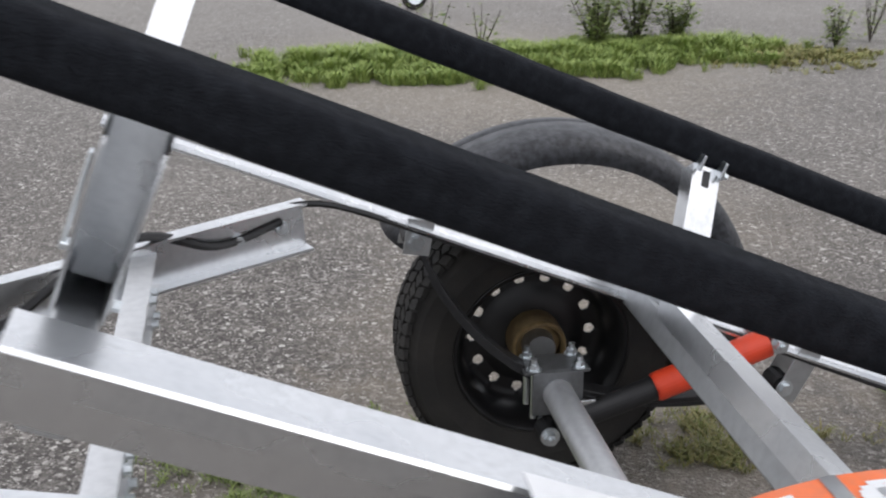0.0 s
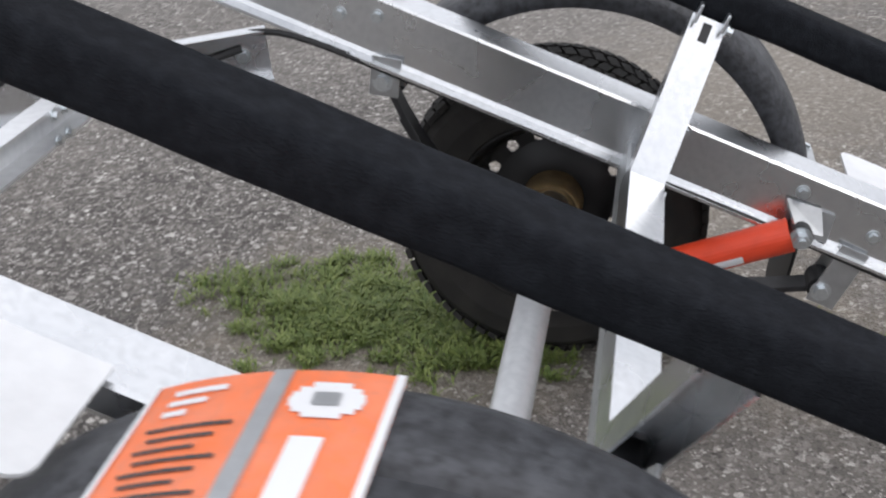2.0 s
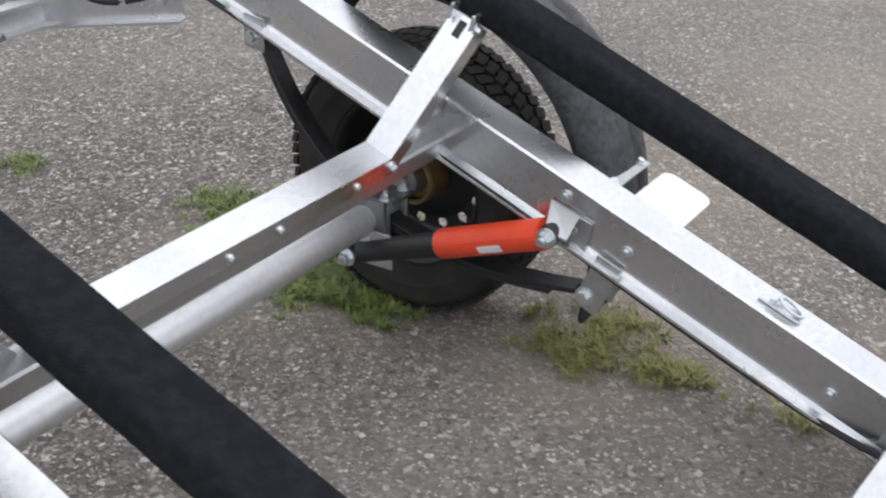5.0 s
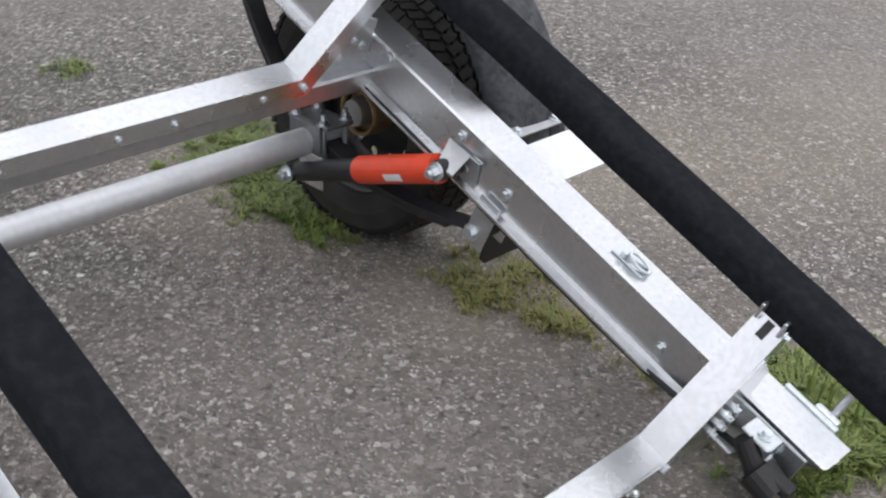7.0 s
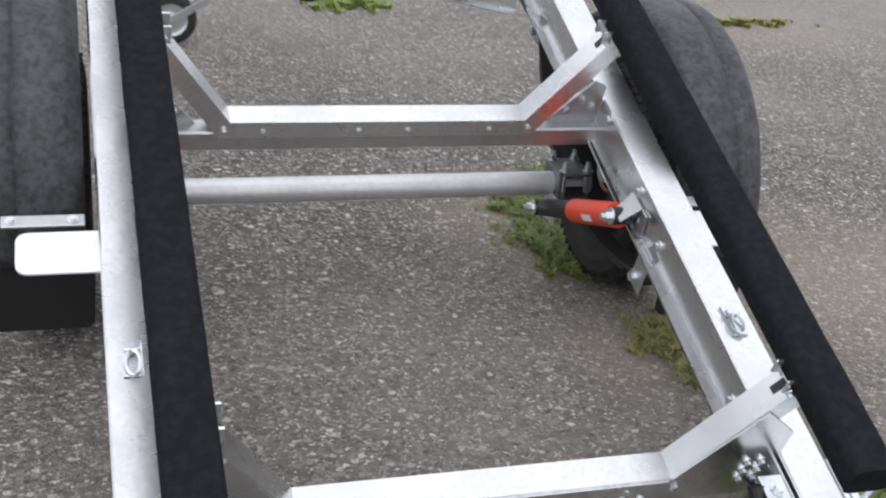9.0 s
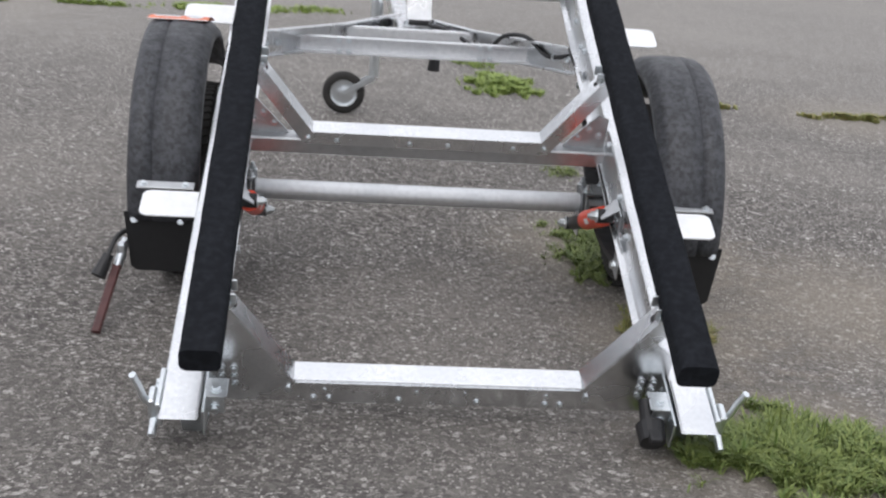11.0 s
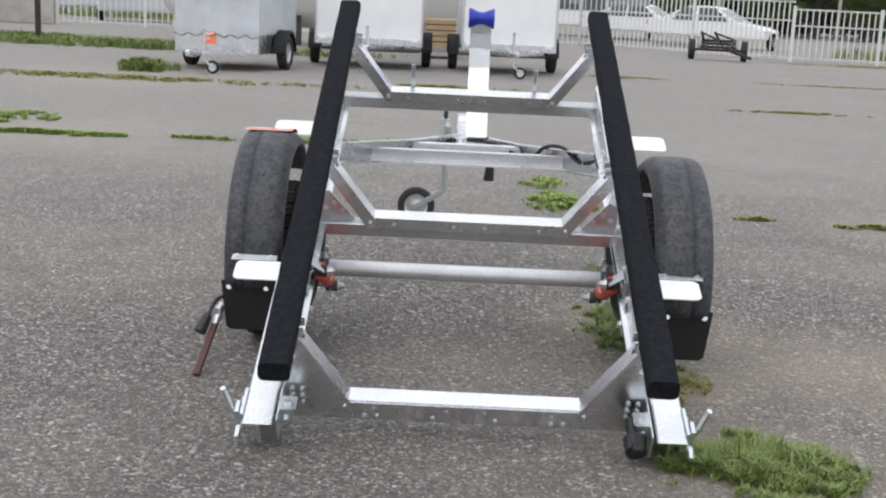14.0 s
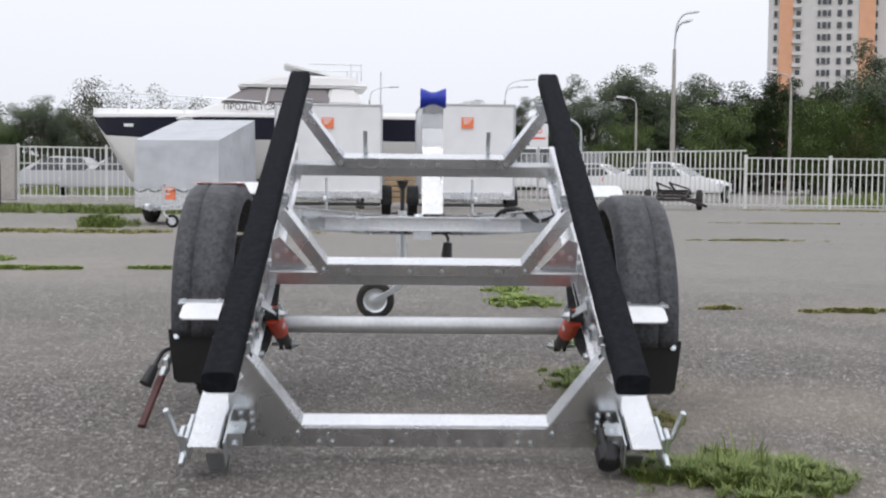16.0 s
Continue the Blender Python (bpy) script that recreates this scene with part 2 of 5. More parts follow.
def leaf_material(name, a, b_):
    m = bpy.data.materials.new(name)
    m.use_nodes = True
    n, l = m.node_tree.nodes, m.node_tree.links
    b = n["Principled BSDF"]
    b.inputs["Roughness"].default_value = 0.6
    g = n.new("ShaderNodeNewGeometry")
    x = n.new("ShaderNodeMix")
    x.data_type = "RGBA"
    l.new(g.outputs["Random Per Island"], x.inputs[0])
    x.inputs[6].default_value, x.inputs[7].default_value = (*a, 1), (*b_, 1)
    l.new(x.outputs[2], b.inputs["Base Color"])
    return m


GRASS = leaf_material("grass_blades", (0.075, 0.125, 0.022), (0.25, 0.30, 0.085))
VERGE = leaf_material("verge_grass_blades", (0.13, 0.21, 0.035), (0.33, 0.40, 0.11))
DRYGRASS = leaf_material("dry_grass_blades", (0.30, 0.25, 0.10), (0.17, 0.21, 0.05))
LEAF_DARK = leaf_material("dark_foliage", (0.028, 0.043, 0.017), (0.062, 0.090, 0.032))
LEAF_MID = leaf_material("mid_foliage", (0.06, 0.10, 0.026), (0.125, 0.175, 0.05))
LEAF_GREY = leaf_material("grey_foliage", (0.07, 0.085, 0.05), (0.15, 0.17, 0.11))


# ---- building helpers ----
def link_mesh(name, bm, mat, parent=None, label="", m=None, smooth=False):
    me = bpy.data.meshes.new(name)
    bm.normal_update()
    bm.to_mesh(me)
    bm.free()
    if smooth:
        me.shade_smooth()
    me.materials.append(mat)
    ob = new(name, me)
    if parent:
        ob.parent = parent
    if m is not None:
        ob.matrix_basis = parent.matrix_basis.inverted() @ m if parent else m
    if label:
        ob["label"] = label
    return ob


def part(name, bm, mat, parent, label="", m=None, smooth=False):
    return link_mesh(name, bm, mat, parent, label, m, smooth)


def thing(name, label, category, m=None, group="", kind=""):
    ob = tagged(new(name), label, category, group, kind)
    if m is not None:
        ob.matrix_basis = m
    return ob


def bm_new():
    return bmesh.new()


def box(bm, c, s, m=None, bevel=0.0):
    g = bmesh.ops.create_cube(bm, size=1.0)["verts"]
    bmesh.ops.scale(bm, vec=s, verts=g)
    bmesh.ops.translate(bm, vec=c, verts=g)
    if bevel:
        edges = list({e for v in g for e in v.link_edges})
        r = bmesh.ops.bevel(bm, geom=edges, offset=bevel, segments=2, affect="EDGES", profile=0.5)
        g = list({v for f in r["faces"] for v in f.verts} | {v for v in g if v.is_valid})
    if m is not None:
        bmesh.ops.transform(bm, matrix=m, verts=[v for v in g if v.is_valid])
    return bm


def aim(p0, p1, up=(0, 0, 1)):
    """A frame at p0 whose z runs to p1 and whose y leans to up."""
    z = (Vector(p1) - Vector(p0)).normalized()
    x = Vector(up).cross(z)
    if x.length < 1e-4:
        x = Vector((1, 0, 0))
    x.normalize()
    y = z.cross(x)
    r = Matrix((x, y, z)).transposed().to_4x4()
    return Matrix.Translation(p0) @ r


def extrude(bm, profile, p0, p1, up=(0, 0, 1), closed=True):
    """Runs a 2D profile (x across, y to up) from p0 to p1."""
    m = aim(p0, p1, up)
    d = (Vector(p1) - Vector(p0)).length
    a = [bm.verts.new(m @ Vector((x, y, 0))) for x, y in profile]
    b = [bm.verts.new(m @ Vector((x, y, d))) for x, y in profile]
    n = len(profile)
    for i in range(n):
        j = (i + 1) % n
        bm.faces.new((a[i], a[j], b[j], b[i]))
    if closed:
        bm.faces.new(list(reversed(a)))
        bm.faces.new(b)
    return bm


def rect(w, h, cx=0.0, cy=0.0, r=0.004):
    x0, x1, y0, y1 = cx - w / 2, cx + w / 2, cy - h / 2, cy + h / 2
    return [(x0 + r, y0), (x1 - r, y0), (x1, y0 + r), (x1, y1 - r), (x1 - r, y1), (x0 + r, y1), (x0, y1 - r), (x0, y0 + r)]


def cyl(bm, p0, p1, r0, r1=None, seg=20, caps=True):
    r1 = r0 if r1 is None else r1
    m = aim(p0, p1, (0, 0.01, 1) if abs((Vector(p1) - Vector(p0)).normalized().z) < 0.9 else (0, 1, 0))
    d = (Vector(p1) - Vector(p0)).length
    a, b = [], []
    for i in range(seg):
        t = 2 * math.pi * i / seg
        a.append(bm.verts.new(m @ Vector((r0 * math.cos(t), r0 * math.sin(t), 0))))
        b.append(bm.verts.new(m @ Vector((r1 * math.cos(t), r1 * math.sin(t), d))))
    for i in range(seg):
        j = (i + 1) % seg
        bm.faces.new((a[i], a[j], b[j], b[i]))
    if caps:
        bm.faces.new(list(reversed(a)))
        bm.faces.new(b)
    return bm


def lathe(bm, prof, m, seg=40, arc=(0, 2 * math.pi)):
    """Turns (radius, x) pairs about the x axis of m."""
    full = abs(arc[1] - arc[0] - 2 * math.pi) < 1e-6
    n = seg if full else seg + 1
    rings = []
    for i in range(n):
        t = arc[0] + (arc[1] - arc[0]) * i / seg
        rings.append([bm.verts.new(m @ Vector((x, r * math.cos(t), r * math.sin(t)))) for r, x in prof])
    for i in range(seg):
        a, b = rings[i], rings[(i + 1) % n]
        for k in range(len(prof) - 1):
            bm.faces.new((a[k], a[k + 1], b[k + 1], b[k]))
    return rings


def sweep(bm, pts, r, seg=8):
    """A round cable through smooth points."""
    P = [Vector(p) for p in pts]
    fine = []
    for i in range(len(P) - 1):
        p0, p1, p2, p3 = P[max(0, i - 1)], P[i], P[i + 1], P[min(len(P) - 1, i + 2)]
        for k in range(6):
            t = k / 6
            fine.append(0.5 * (2 * p1 + (p2 - p0) * t + (2 * p0 - 5 * p1 + 4 * p2 - p3) * t * t + (3 * p1 - p0 - 3 * p2 + p3) * t ** 3))
    fine.append(P[-1])
    rings = []
    for i, p in enumerate(fine):
        d = fine[min(i + 1, len(fine) - 1)] - fine[max(i - 1, 0)]
        m = aim(p, p + d, (0.02, 0.01, 1) if abs(d.normalized().z) < 0.95 else (0, 1, 0))
        rings.append([bm.verts.new(m @ Vector((r * math.cos(2 * math.pi * k / seg), r * math.sin(2 * math.pi * k / seg), 0))) for k in range(seg)])
    for a, b in zip(rings, rings[1:]):
        for k in range(seg):
            bm.faces.new((a[k], a[(k + 1) % seg], b[(k + 1) % seg], b[k]))
    bm.faces.new(list(reversed(rings[0])))
    bm.faces.new(rings[-1])
    return bm


def bolt(bm, p, d, r=0.009, h=0.008):
    """A washer and a hexagonal head at p, facing d."""
    p, d = Vector(p), Vector(d).normalized()
    cyl(bm, p, p + d * 0.002, r * 1.5, seg=14)
    cyl(bm, p + d * 0.002, p + d * (0.002 + h), r, seg=6)


BOLTS = {}


def bolts(name, specs, parent, m, r=0.008, h=0.008):
    """One object for each bolt, all on one mesh; specs: pairs of place and facing."""
    if (r, h) not in BOLTS:
        bm = bm_new()
        bolt(bm, (0, 0, 0), (0, 0, 1), r, h)
        me = bpy.data.meshes.new("bolt")
        bm.to_mesh(me)
        bm.free()
        me.materials.append(ZINC)
        BOLTS[(r, h)] = me
    for p, d in specs:
        ob = new(name, BOLTS[(r, h)])
        ob.parent = parent
        ob.matrix_basis = parent.matrix_basis.inverted() @ m @ aim(p, Vector(p) + Vector(d), (0.01, 0.02, 1) if abs(Vector(d).normalized().z) < 0.9 else (0, 1, 0))


# ---- ground ----
def build_ground():
    bm = bm_new()
    xs = sorted({*np.linspace(-14, 14, 29), -1500, -400, -120, -50, -26, 26, 50, 120, 400, 1500})
    ys = sorted({*np.linspace(-10, 36, 47), -1500, -400, -100, -30, 60, 100, 200, 500, 1500})
    grid = [[bm.verts.new((x, y, 0)) for x in xs] for y in ys]
    for j in range(len(ys) - 1):
        for i in range(len(xs) - 1):
            bm.faces.new((grid[j][i], grid[j][i + 1], grid[j + 1][i + 1], grid[j + 1][i]))
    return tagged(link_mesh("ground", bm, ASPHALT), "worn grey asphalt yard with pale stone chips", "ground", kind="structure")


build_ground()

# ---- the boat trailer ----
YAW = -1.3
ON_GROUND = pose(0.0065, 0, 0, 0, 0, YAW)             # level parts
BED = pose(0.0065, 0, 0.675, 0, 0, YAW) @ pose(0, 0, 0, 22.3)  # the tipped bed: z = 0 on top of its side rails
trailer = thing("boat_trailer", "galvanised boat trailer with black carpeted bunks, bed tipped to its rear", "boat trailer")


def tp(name, bm, mat, label="", m=BED, smooth=False, parent=None):
    return part(name, bm, mat, parent or trailer, label, m, smooth)


RAIL_IN, RAIL_OUT, RAIL_H = 0.525, 0.608, 0.108
for s in (-1, 1):
    # pressed rail: short lip outside, web inside, a narrow foot turned in
    bm = bm_new()
    t = 0.005
    prof = [(RAIL_IN + 0.004, 0), (RAIL_OUT - 0.004, 0), (RAIL_OUT, -0.004), (RAIL_OUT, -0.030), (RAIL_OUT - t, -0.030), (RAIL_OUT - t, -t), (RAIL_IN + t, -t),
            (RAIL_IN + t, -RAIL_H + 0.003), (RAIL_IN - 0.020, -RAIL_H + 0.001), (RAIL_IN - 0.020, -RAIL_H + 0.006), (RAIL_IN - 0.004, -RAIL_H + 0.011), (RAIL_IN, -RAIL_H + 0.018), (RAIL_IN, -0.004)]
    prof = [(s * x, y) for x, y in prof]
    a = [bm.verts.new((x, -1.53 - 1.25 * z, z)) for x, z in prof]
    b = [bm.verts.new((x, 0.637, z)) for x, z in prof]
    for i in range(len(prof)):
        j = (i + 1) % len(prof)
        bm.faces.new((a[i], a[j], b[j], b[i]))
    bm.faces.new(a)
    bm.faces.new(b)
    bmesh.ops.recalc_face_normals(bm, faces=bm.faces)
    rail = tp("side_rail", bm, GALV)
    bolts("bolt", [((s * RAIL_IN, v, w), (-s, 0, 0)) for v, w in ((-0.80, -0.056), (-0.70, -0.075), (-0.66, -0.03), (0.1, -0.03), (0.16, -0.05), (0.31, -0.04), (-0.44, -0.012), (-1.2, -0.06))], rail, BED)

    # carpeted bunk plank
    bm = bm_new()
    rim_pts = []
    for cx, cy, a0 in ((0.025, 0.013, 0), (-0.025, 0.013, 90), (-0.025, -0.013, 180), (0.025, -0.013, 270)):
        rim_pts += [(cx + 0.017 * math.cos(radians(a0 + 22.5 * k)), cy + 0.017 * math.sin(radians(a0 + 22.5 * k))) for k in range(5)]
    extrude(bm, rim_pts, (s * 0.507, -1.555, 0.207), (s * 0.525, 0.835, 0.222), (0, 0, 1))
    bmesh.ops.subdivide_edges(bm, edges=[e for e in bm.edges if e.calc_length() > 1], cuts=60)
    for v in bm.verts:
        v.co += 0.0016 * Vector((noise.noise(v.co * 9), 0, noise.noise(v.co * 11 + Vector((5, 0, 0)))))
    bunk = tp("bunk", bm, CARPET, "bunk plank wrapped in black carpet", smooth=True)
    bunk.data.set_sharp_from_angle(angle=radians(50))


def bent_beam(v, w, gusset, name="cross_beam"):
    """A cross beam bent up at both ends to carry the bunks, with its channel below."""
    half, kw, kx = 0.028, 0.33, 0.33
    top_x, top_w = 0.478, 0.186
    bm = bm_new()
    prof = [(-half, 0), (half, 0), (half, -0.042), (half - 0.004, -0.042), (half - 0.004, -0.004), (-half + 0.004, -0.004), (-half + 0.004, -0.042), (-half, -0.042)]

    def run(pts):
        rings = []
        for i, (x, z) in enumerate(pts):
            a = Vector((x - pts[i - 1][0], 0, z - pts[i - 1][1])).normalized() if i else None
            b = Vector((pts[i + 1][0] - x, 0, pts[i + 1][1] - z)).normalized() if i + 1 < len(pts) else None
            d = (a + b).normalized() if a and b else (a or b)
            up = Vector((-d.z, 0, d.x))
            k = 1 / max(0.5, (a or b).dot(d))
            rings.append([bm.verts.new(Vector((x, v + px, z)) + up * pz * k) for px, pz in prof])
        for r0, r1 in zip(rings, rings[1:]):
            for i in range(len(prof)):
                j = (i + 1) % len(prof)
                bm.faces.new((r0[i], r0[j], r1[j], r1[i]))
        bm.faces.new(rings[0])
        bm.faces.new(rings[-1])

    run([(-top_x, top_w), (-kx, w), (kx, w), (top_x, top_w)])
    bmesh.ops.recalc_face_normals(bm, faces=bm.faces)
    beam = tp(name, bm, GALV)
    for s in (-1, 1):
        for e in (-1, 1):
            bm = bm_new()
            box(bm, (s * (top_x - 0.008), v + e * (half - 0.006), top_w + 0.006), (0.03, 0.006, 0.03), bevel=0.002)
            tp("bunk_lug", bm, ZINC, parent=beam)
        # thin black box added for the dark inside of the uncut slot
        bm = bm_new()
        up_ = Vector((top_x - kx, 0, top_w - w)).normalized()
        box(bm, (0, 0, 0), (0.03, 0.014, 0.004), Matrix.Translation((s * (top_x - 0.013), v, top_w - 0.020)) @ Matrix.Rotation(-s * math.atan2(up_.z, up_.x), 4, "Y"))
        tp("slot_insert", bm, BLACKPART, parent=beam)
        bolts("bolt", [((s * (top_x - 0.01), v - half, top_w - 0.004), (0, -1, 0)), ((s * (kx + 0.012), v - half, w - 0.022), (0, -1, 0))], beam, BED, 0.0065)
    bolts("bolt", [((x, v - half, w - 0.026), (0, -1, 0)) for x in (-0.26, -0.05, 0.06, 0.25)], beam, BED, 0.005, 0.004)
    if gusset:
        bm = bm_new()
        poly = [(kx - 0.004, w - 0.006), (top_x - 0.028, top_w - 0.052), (RAIL_IN - 0.004, 0.070), (RAIL_IN - 0.004, w - 0.066)]
        poly = [(-x, z) for x, z in reversed(poly)] + poly
        f = [bm.verts.new((x, v - half - 0.004, z)) for x, z in poly]
        g = [bm.verts.new((x, v - half + 0.001, z)) for x, z in poly]
        bm.faces.new(f)
        bm.faces.new(list(reversed(g)))
        for i in range(len(poly)):
            j = (i + 1) % len(poly)
            bm.faces.new((f[i], g[i], g[j], f[j]))
        bmesh.ops.recalc_face_normals(bm, faces=bm.faces)
        tp("web_plate", bm, GALV, parent=beam)
        for s in (-1, 1):
            bolts("bolt", [((s * (0.462 + dx), v - half - 0.004, w + dz - 0.012), (0, -1, 0)) for dx in (0.0, 0.028) for dz in (0.0, 0.024, 0.048)], beam, BED, 0.006)
            bolts("bolt", [((s * x, v - half - 0.004, w - 0.052), (0, -1, 0)) for x in (0.09, 0.25, 0.285)] + [((s * (kx + 0.012), v - half - 0.004, w - 0.030), (0, -1, 0))], beam, BED, 0.005, 0.004)
    else:
        bm = bm_new()
        extrude(bm, rect(0.047, 0.052, 0, 0), (-RAIL_IN, v, w - 0.056), (RAIL_IN, v, w - 0.056))
        tp("support_channel", bm, GALV_DULL, parent=beam)
        for s in (-1, 1) if v < 0 else ():
            bm = bm_new()
            poly = [(0.39, w - 0.04), (RAIL_IN - 0.003, w - 0.04), (RAIL_IN - 0.003, 0.035), (0.49, 0.05)]
            f = [bm.verts.new((s * x, v + 0.006, z)) for x, z in poly]
            g = [bm.verts.new((s * x, v + 0.011, z)) for x, z in poly]
            bm.faces.new(f)
            bm.faces.new(list(reversed(g)))
            for i in range(4):
                j = (i + 1) % 4
                bm.faces.new((f[i], g[i], g[j], f[j]))
            bmesh.ops.recalc_face_normals(bm, faces=bm.faces)
            tp("corner_plate", bm, GALV_DULL, parent=beam)
            bolts("bolt", [((s * x, v + 0.006, z), (0, -1, 0)) for x, z in ((0.47, 0.0), (0.5, -0.02), (0.44, -0.03))], beam, BED, 0.007)
    return beam


bent_beam(-1.335, -0.045, True)
bent_beam(-0.388, -0.034, False)
front_beam = bent_beam(0.585, -0.030, False)
for x in (-0.243, 0.268):
    bm = bm_new()
    box(bm, (x, 0.622, 0.012), (0.018, 0.006, 0.115), bevel=0.003)
    box(bm, (x, 0.614, -0.040), (0.022, 0.022, 0.008), bevel=0.002)
    cyl(bm, (x, 0.604, -0.03), (x, 0.604, -0.12), 0.006, seg=10)
    tp("keel_bracket", bm, ZINC, parent=front_beam)

# tie-down rings on top of the rails
for s in (-1, 1):
    bm = bm_new()
    box(bm, (s * 0.565, -1.06, 0.003), (0.034, 0.075, 0.005), bevel=0.002)
    pts = [(s * 0.565 + 0.012 * math.cos(a), -1.075 + 0.022 * math.sin(a), 0.012 + 0.004 * math.sin(a)) for a in np.linspace(0, 2 * math.pi, 10)]
    sweep(bm, pts, 0.0035)
    box(bm, (s * 0.565, -1.045, 0.010), (0.03, 0.012, 0.012), bevel=0.003)
    tp("tie_ring", bm, ZINC)

# rear latches outside, plate and socket inside the rail ends
for s in (-1, 1):
    bm = bm_new()
    box(bm, (s * 0.612, -1.44, -0.03), (0.012, 0.11, 0.07), bevel=0.003)
    sweep(bm, [(s * 0.622, -1.46, -0.035), (s * 0.642, -1.47, -0.005), (s * 0.652, -1.47, 0.035), (s * 0.662, -1.475, 0.075)], 0.008, 10)
    box(bm, (s * 0.626, -1.465, -0.035), (0.018, 0.05, 0.085), bevel=0.006)
    cyl(bm, (s * 0.622, -1.41, -0.03), (s * 0.624, -1.525, -0.06), 0.009, seg=12)
    bolt(bm, (s * 0.618, -1.40, -0.03), (s, 0, 0), 0.01)
    tp("rear_latch", bm, ZINC)
for s in (-1, 1):
    bm = bm_new()
    # strip along the inside of the rail, lug and tapered foot
    box(bm, (s * 0.517, -1.40, -0.045), (0.006, 0.20, 0.075), bevel=0.002)
    box(bm, (s * 0.495, -1.425, -0.012), (0.050, 0.055, 0.005), bevel=0.002)
    box(bm, (s * 0.497, -1.452, -0.035), (0.042, 0.005, 0.05), bevel=0.002)
    outline = [(0.512, -0.085), (0.578, -0.085), (0.566, -0.195), (0.558, -0.206), (0.540, -0.206), (0.532, -0.195)]
    near = [bm.verts.new((s * x, -1.440, z)) for x, z in outline]
    away = [bm.verts.new((s * x, -1.434, z)) for x, z in outline]
    bm.faces.new(near)
    bm.faces.new(list(reversed(away)))
    for i in range(6):
        bm.faces.new((near[i], away[i], away[(i + 1) % 6], near[(i + 1) % 6]))
    bmesh.ops.recalc_face_normals(bm, faces=bm.faces)
    hook = tp("rear_hook", bm, ZINC)
    bolts("bolt", [((s * 0.495, -1.43, -0.009), (0, 0, 1)), ((s * 0.514, -1.36, -0.04), (-s, 0, 0)), ((s * 0.497, -1.455, -0.045), (0, -1, 0))], hook, BED, 0.009)
bm = bm_new()
cyl(bm, (0.478, -1.455, -0.060), (0.478, -1.50, -0.068), 0.034, 0.030, seg=18)
cyl(bm, (0.478, -1.47, -0.07), (0.466, -1.41, -0.02), 0.022, 0.016, seg=14)
box(bm, (0.478, -1.50, -0.045), (0.03, 0.04, 0.02), bevel=0.006)
tp("light_socket", bm, BLACKPART, "black plastic trailer light socket")

# cable along the foot of the far rail
bm = bm_new()
sweep(bm, [(0.517, 0.31, -0.15), (0.505, 0.22, -0.11), (0.514, 0.0, -0.108), (0.513, -0.3, -0.107), (0.511, -0.6, -0.104), (0.513, -0.9, -0.111), (0.511, -1.2, -0.107), (0.49, -1.42, -0.06)], 0.006)
tp("cable", bm, BLACKPART)

# axle, springs, hubs, wheels
AX_Y, AX_Z = -0.17, 0.285
bm = bm_new()
cyl(bm, (-0.60, AX_Y, 0.255), (0.60, AX_Y, 0.255), 0.030, seg=28)
axle = tp("axle_tube", bm, TUBE, m=ON_GROUND, smooth=True)
axle.data.set_sharp_from_angle(angle=radians(50))
bed_inv = ON_GROUND.inverted() @ BED


def from_bed(p):
    return tuple(bed_inv @ Vector(p))


def tyre_mesh(r, w, rim_r):
    bm = bm_new()
    h = w / 2
    prof = [(rim_r, -h * 0.72), (rim_r + 0.012, -h * 0.9), (r * 0.8, -h * 1.06), (r * 0.92, -h * 1.02), (r * 0.975, -h * 0.86), (r, -h * 0.62), (r, -h * 0.36),
            (r - 0.007, -h * 0.34), (r - 0.007, -h * 0.26), (r, -h * 0.24), (r, h * 0.24), (r - 0.007, h * 0.26), (r - 0.007, h * 0.34), (r, h * 0.36), (r, h * 0.62),
            (r * 0.975, h * 0.86), (r * 0.92, h * 1.02), (r * 0.8, h * 1.06), (rim_r + 0.012, h * 0.9), (rim_r, h * 0.72)]
    seg = 72
    rings = lathe(bm, prof, Matrix.Identity(4), seg)
    for i, ring in enumerate(rings):
        for k in (4, 5, 14, 15):
            if i % 3 == 0:
                v = ring[k]
                v.co = Vector((v.co.x, v.co.y * 0.991, v.co.z * 0.991))
    bmesh.ops.recalc_face_normals(bm, faces=bm.faces)
    return bm


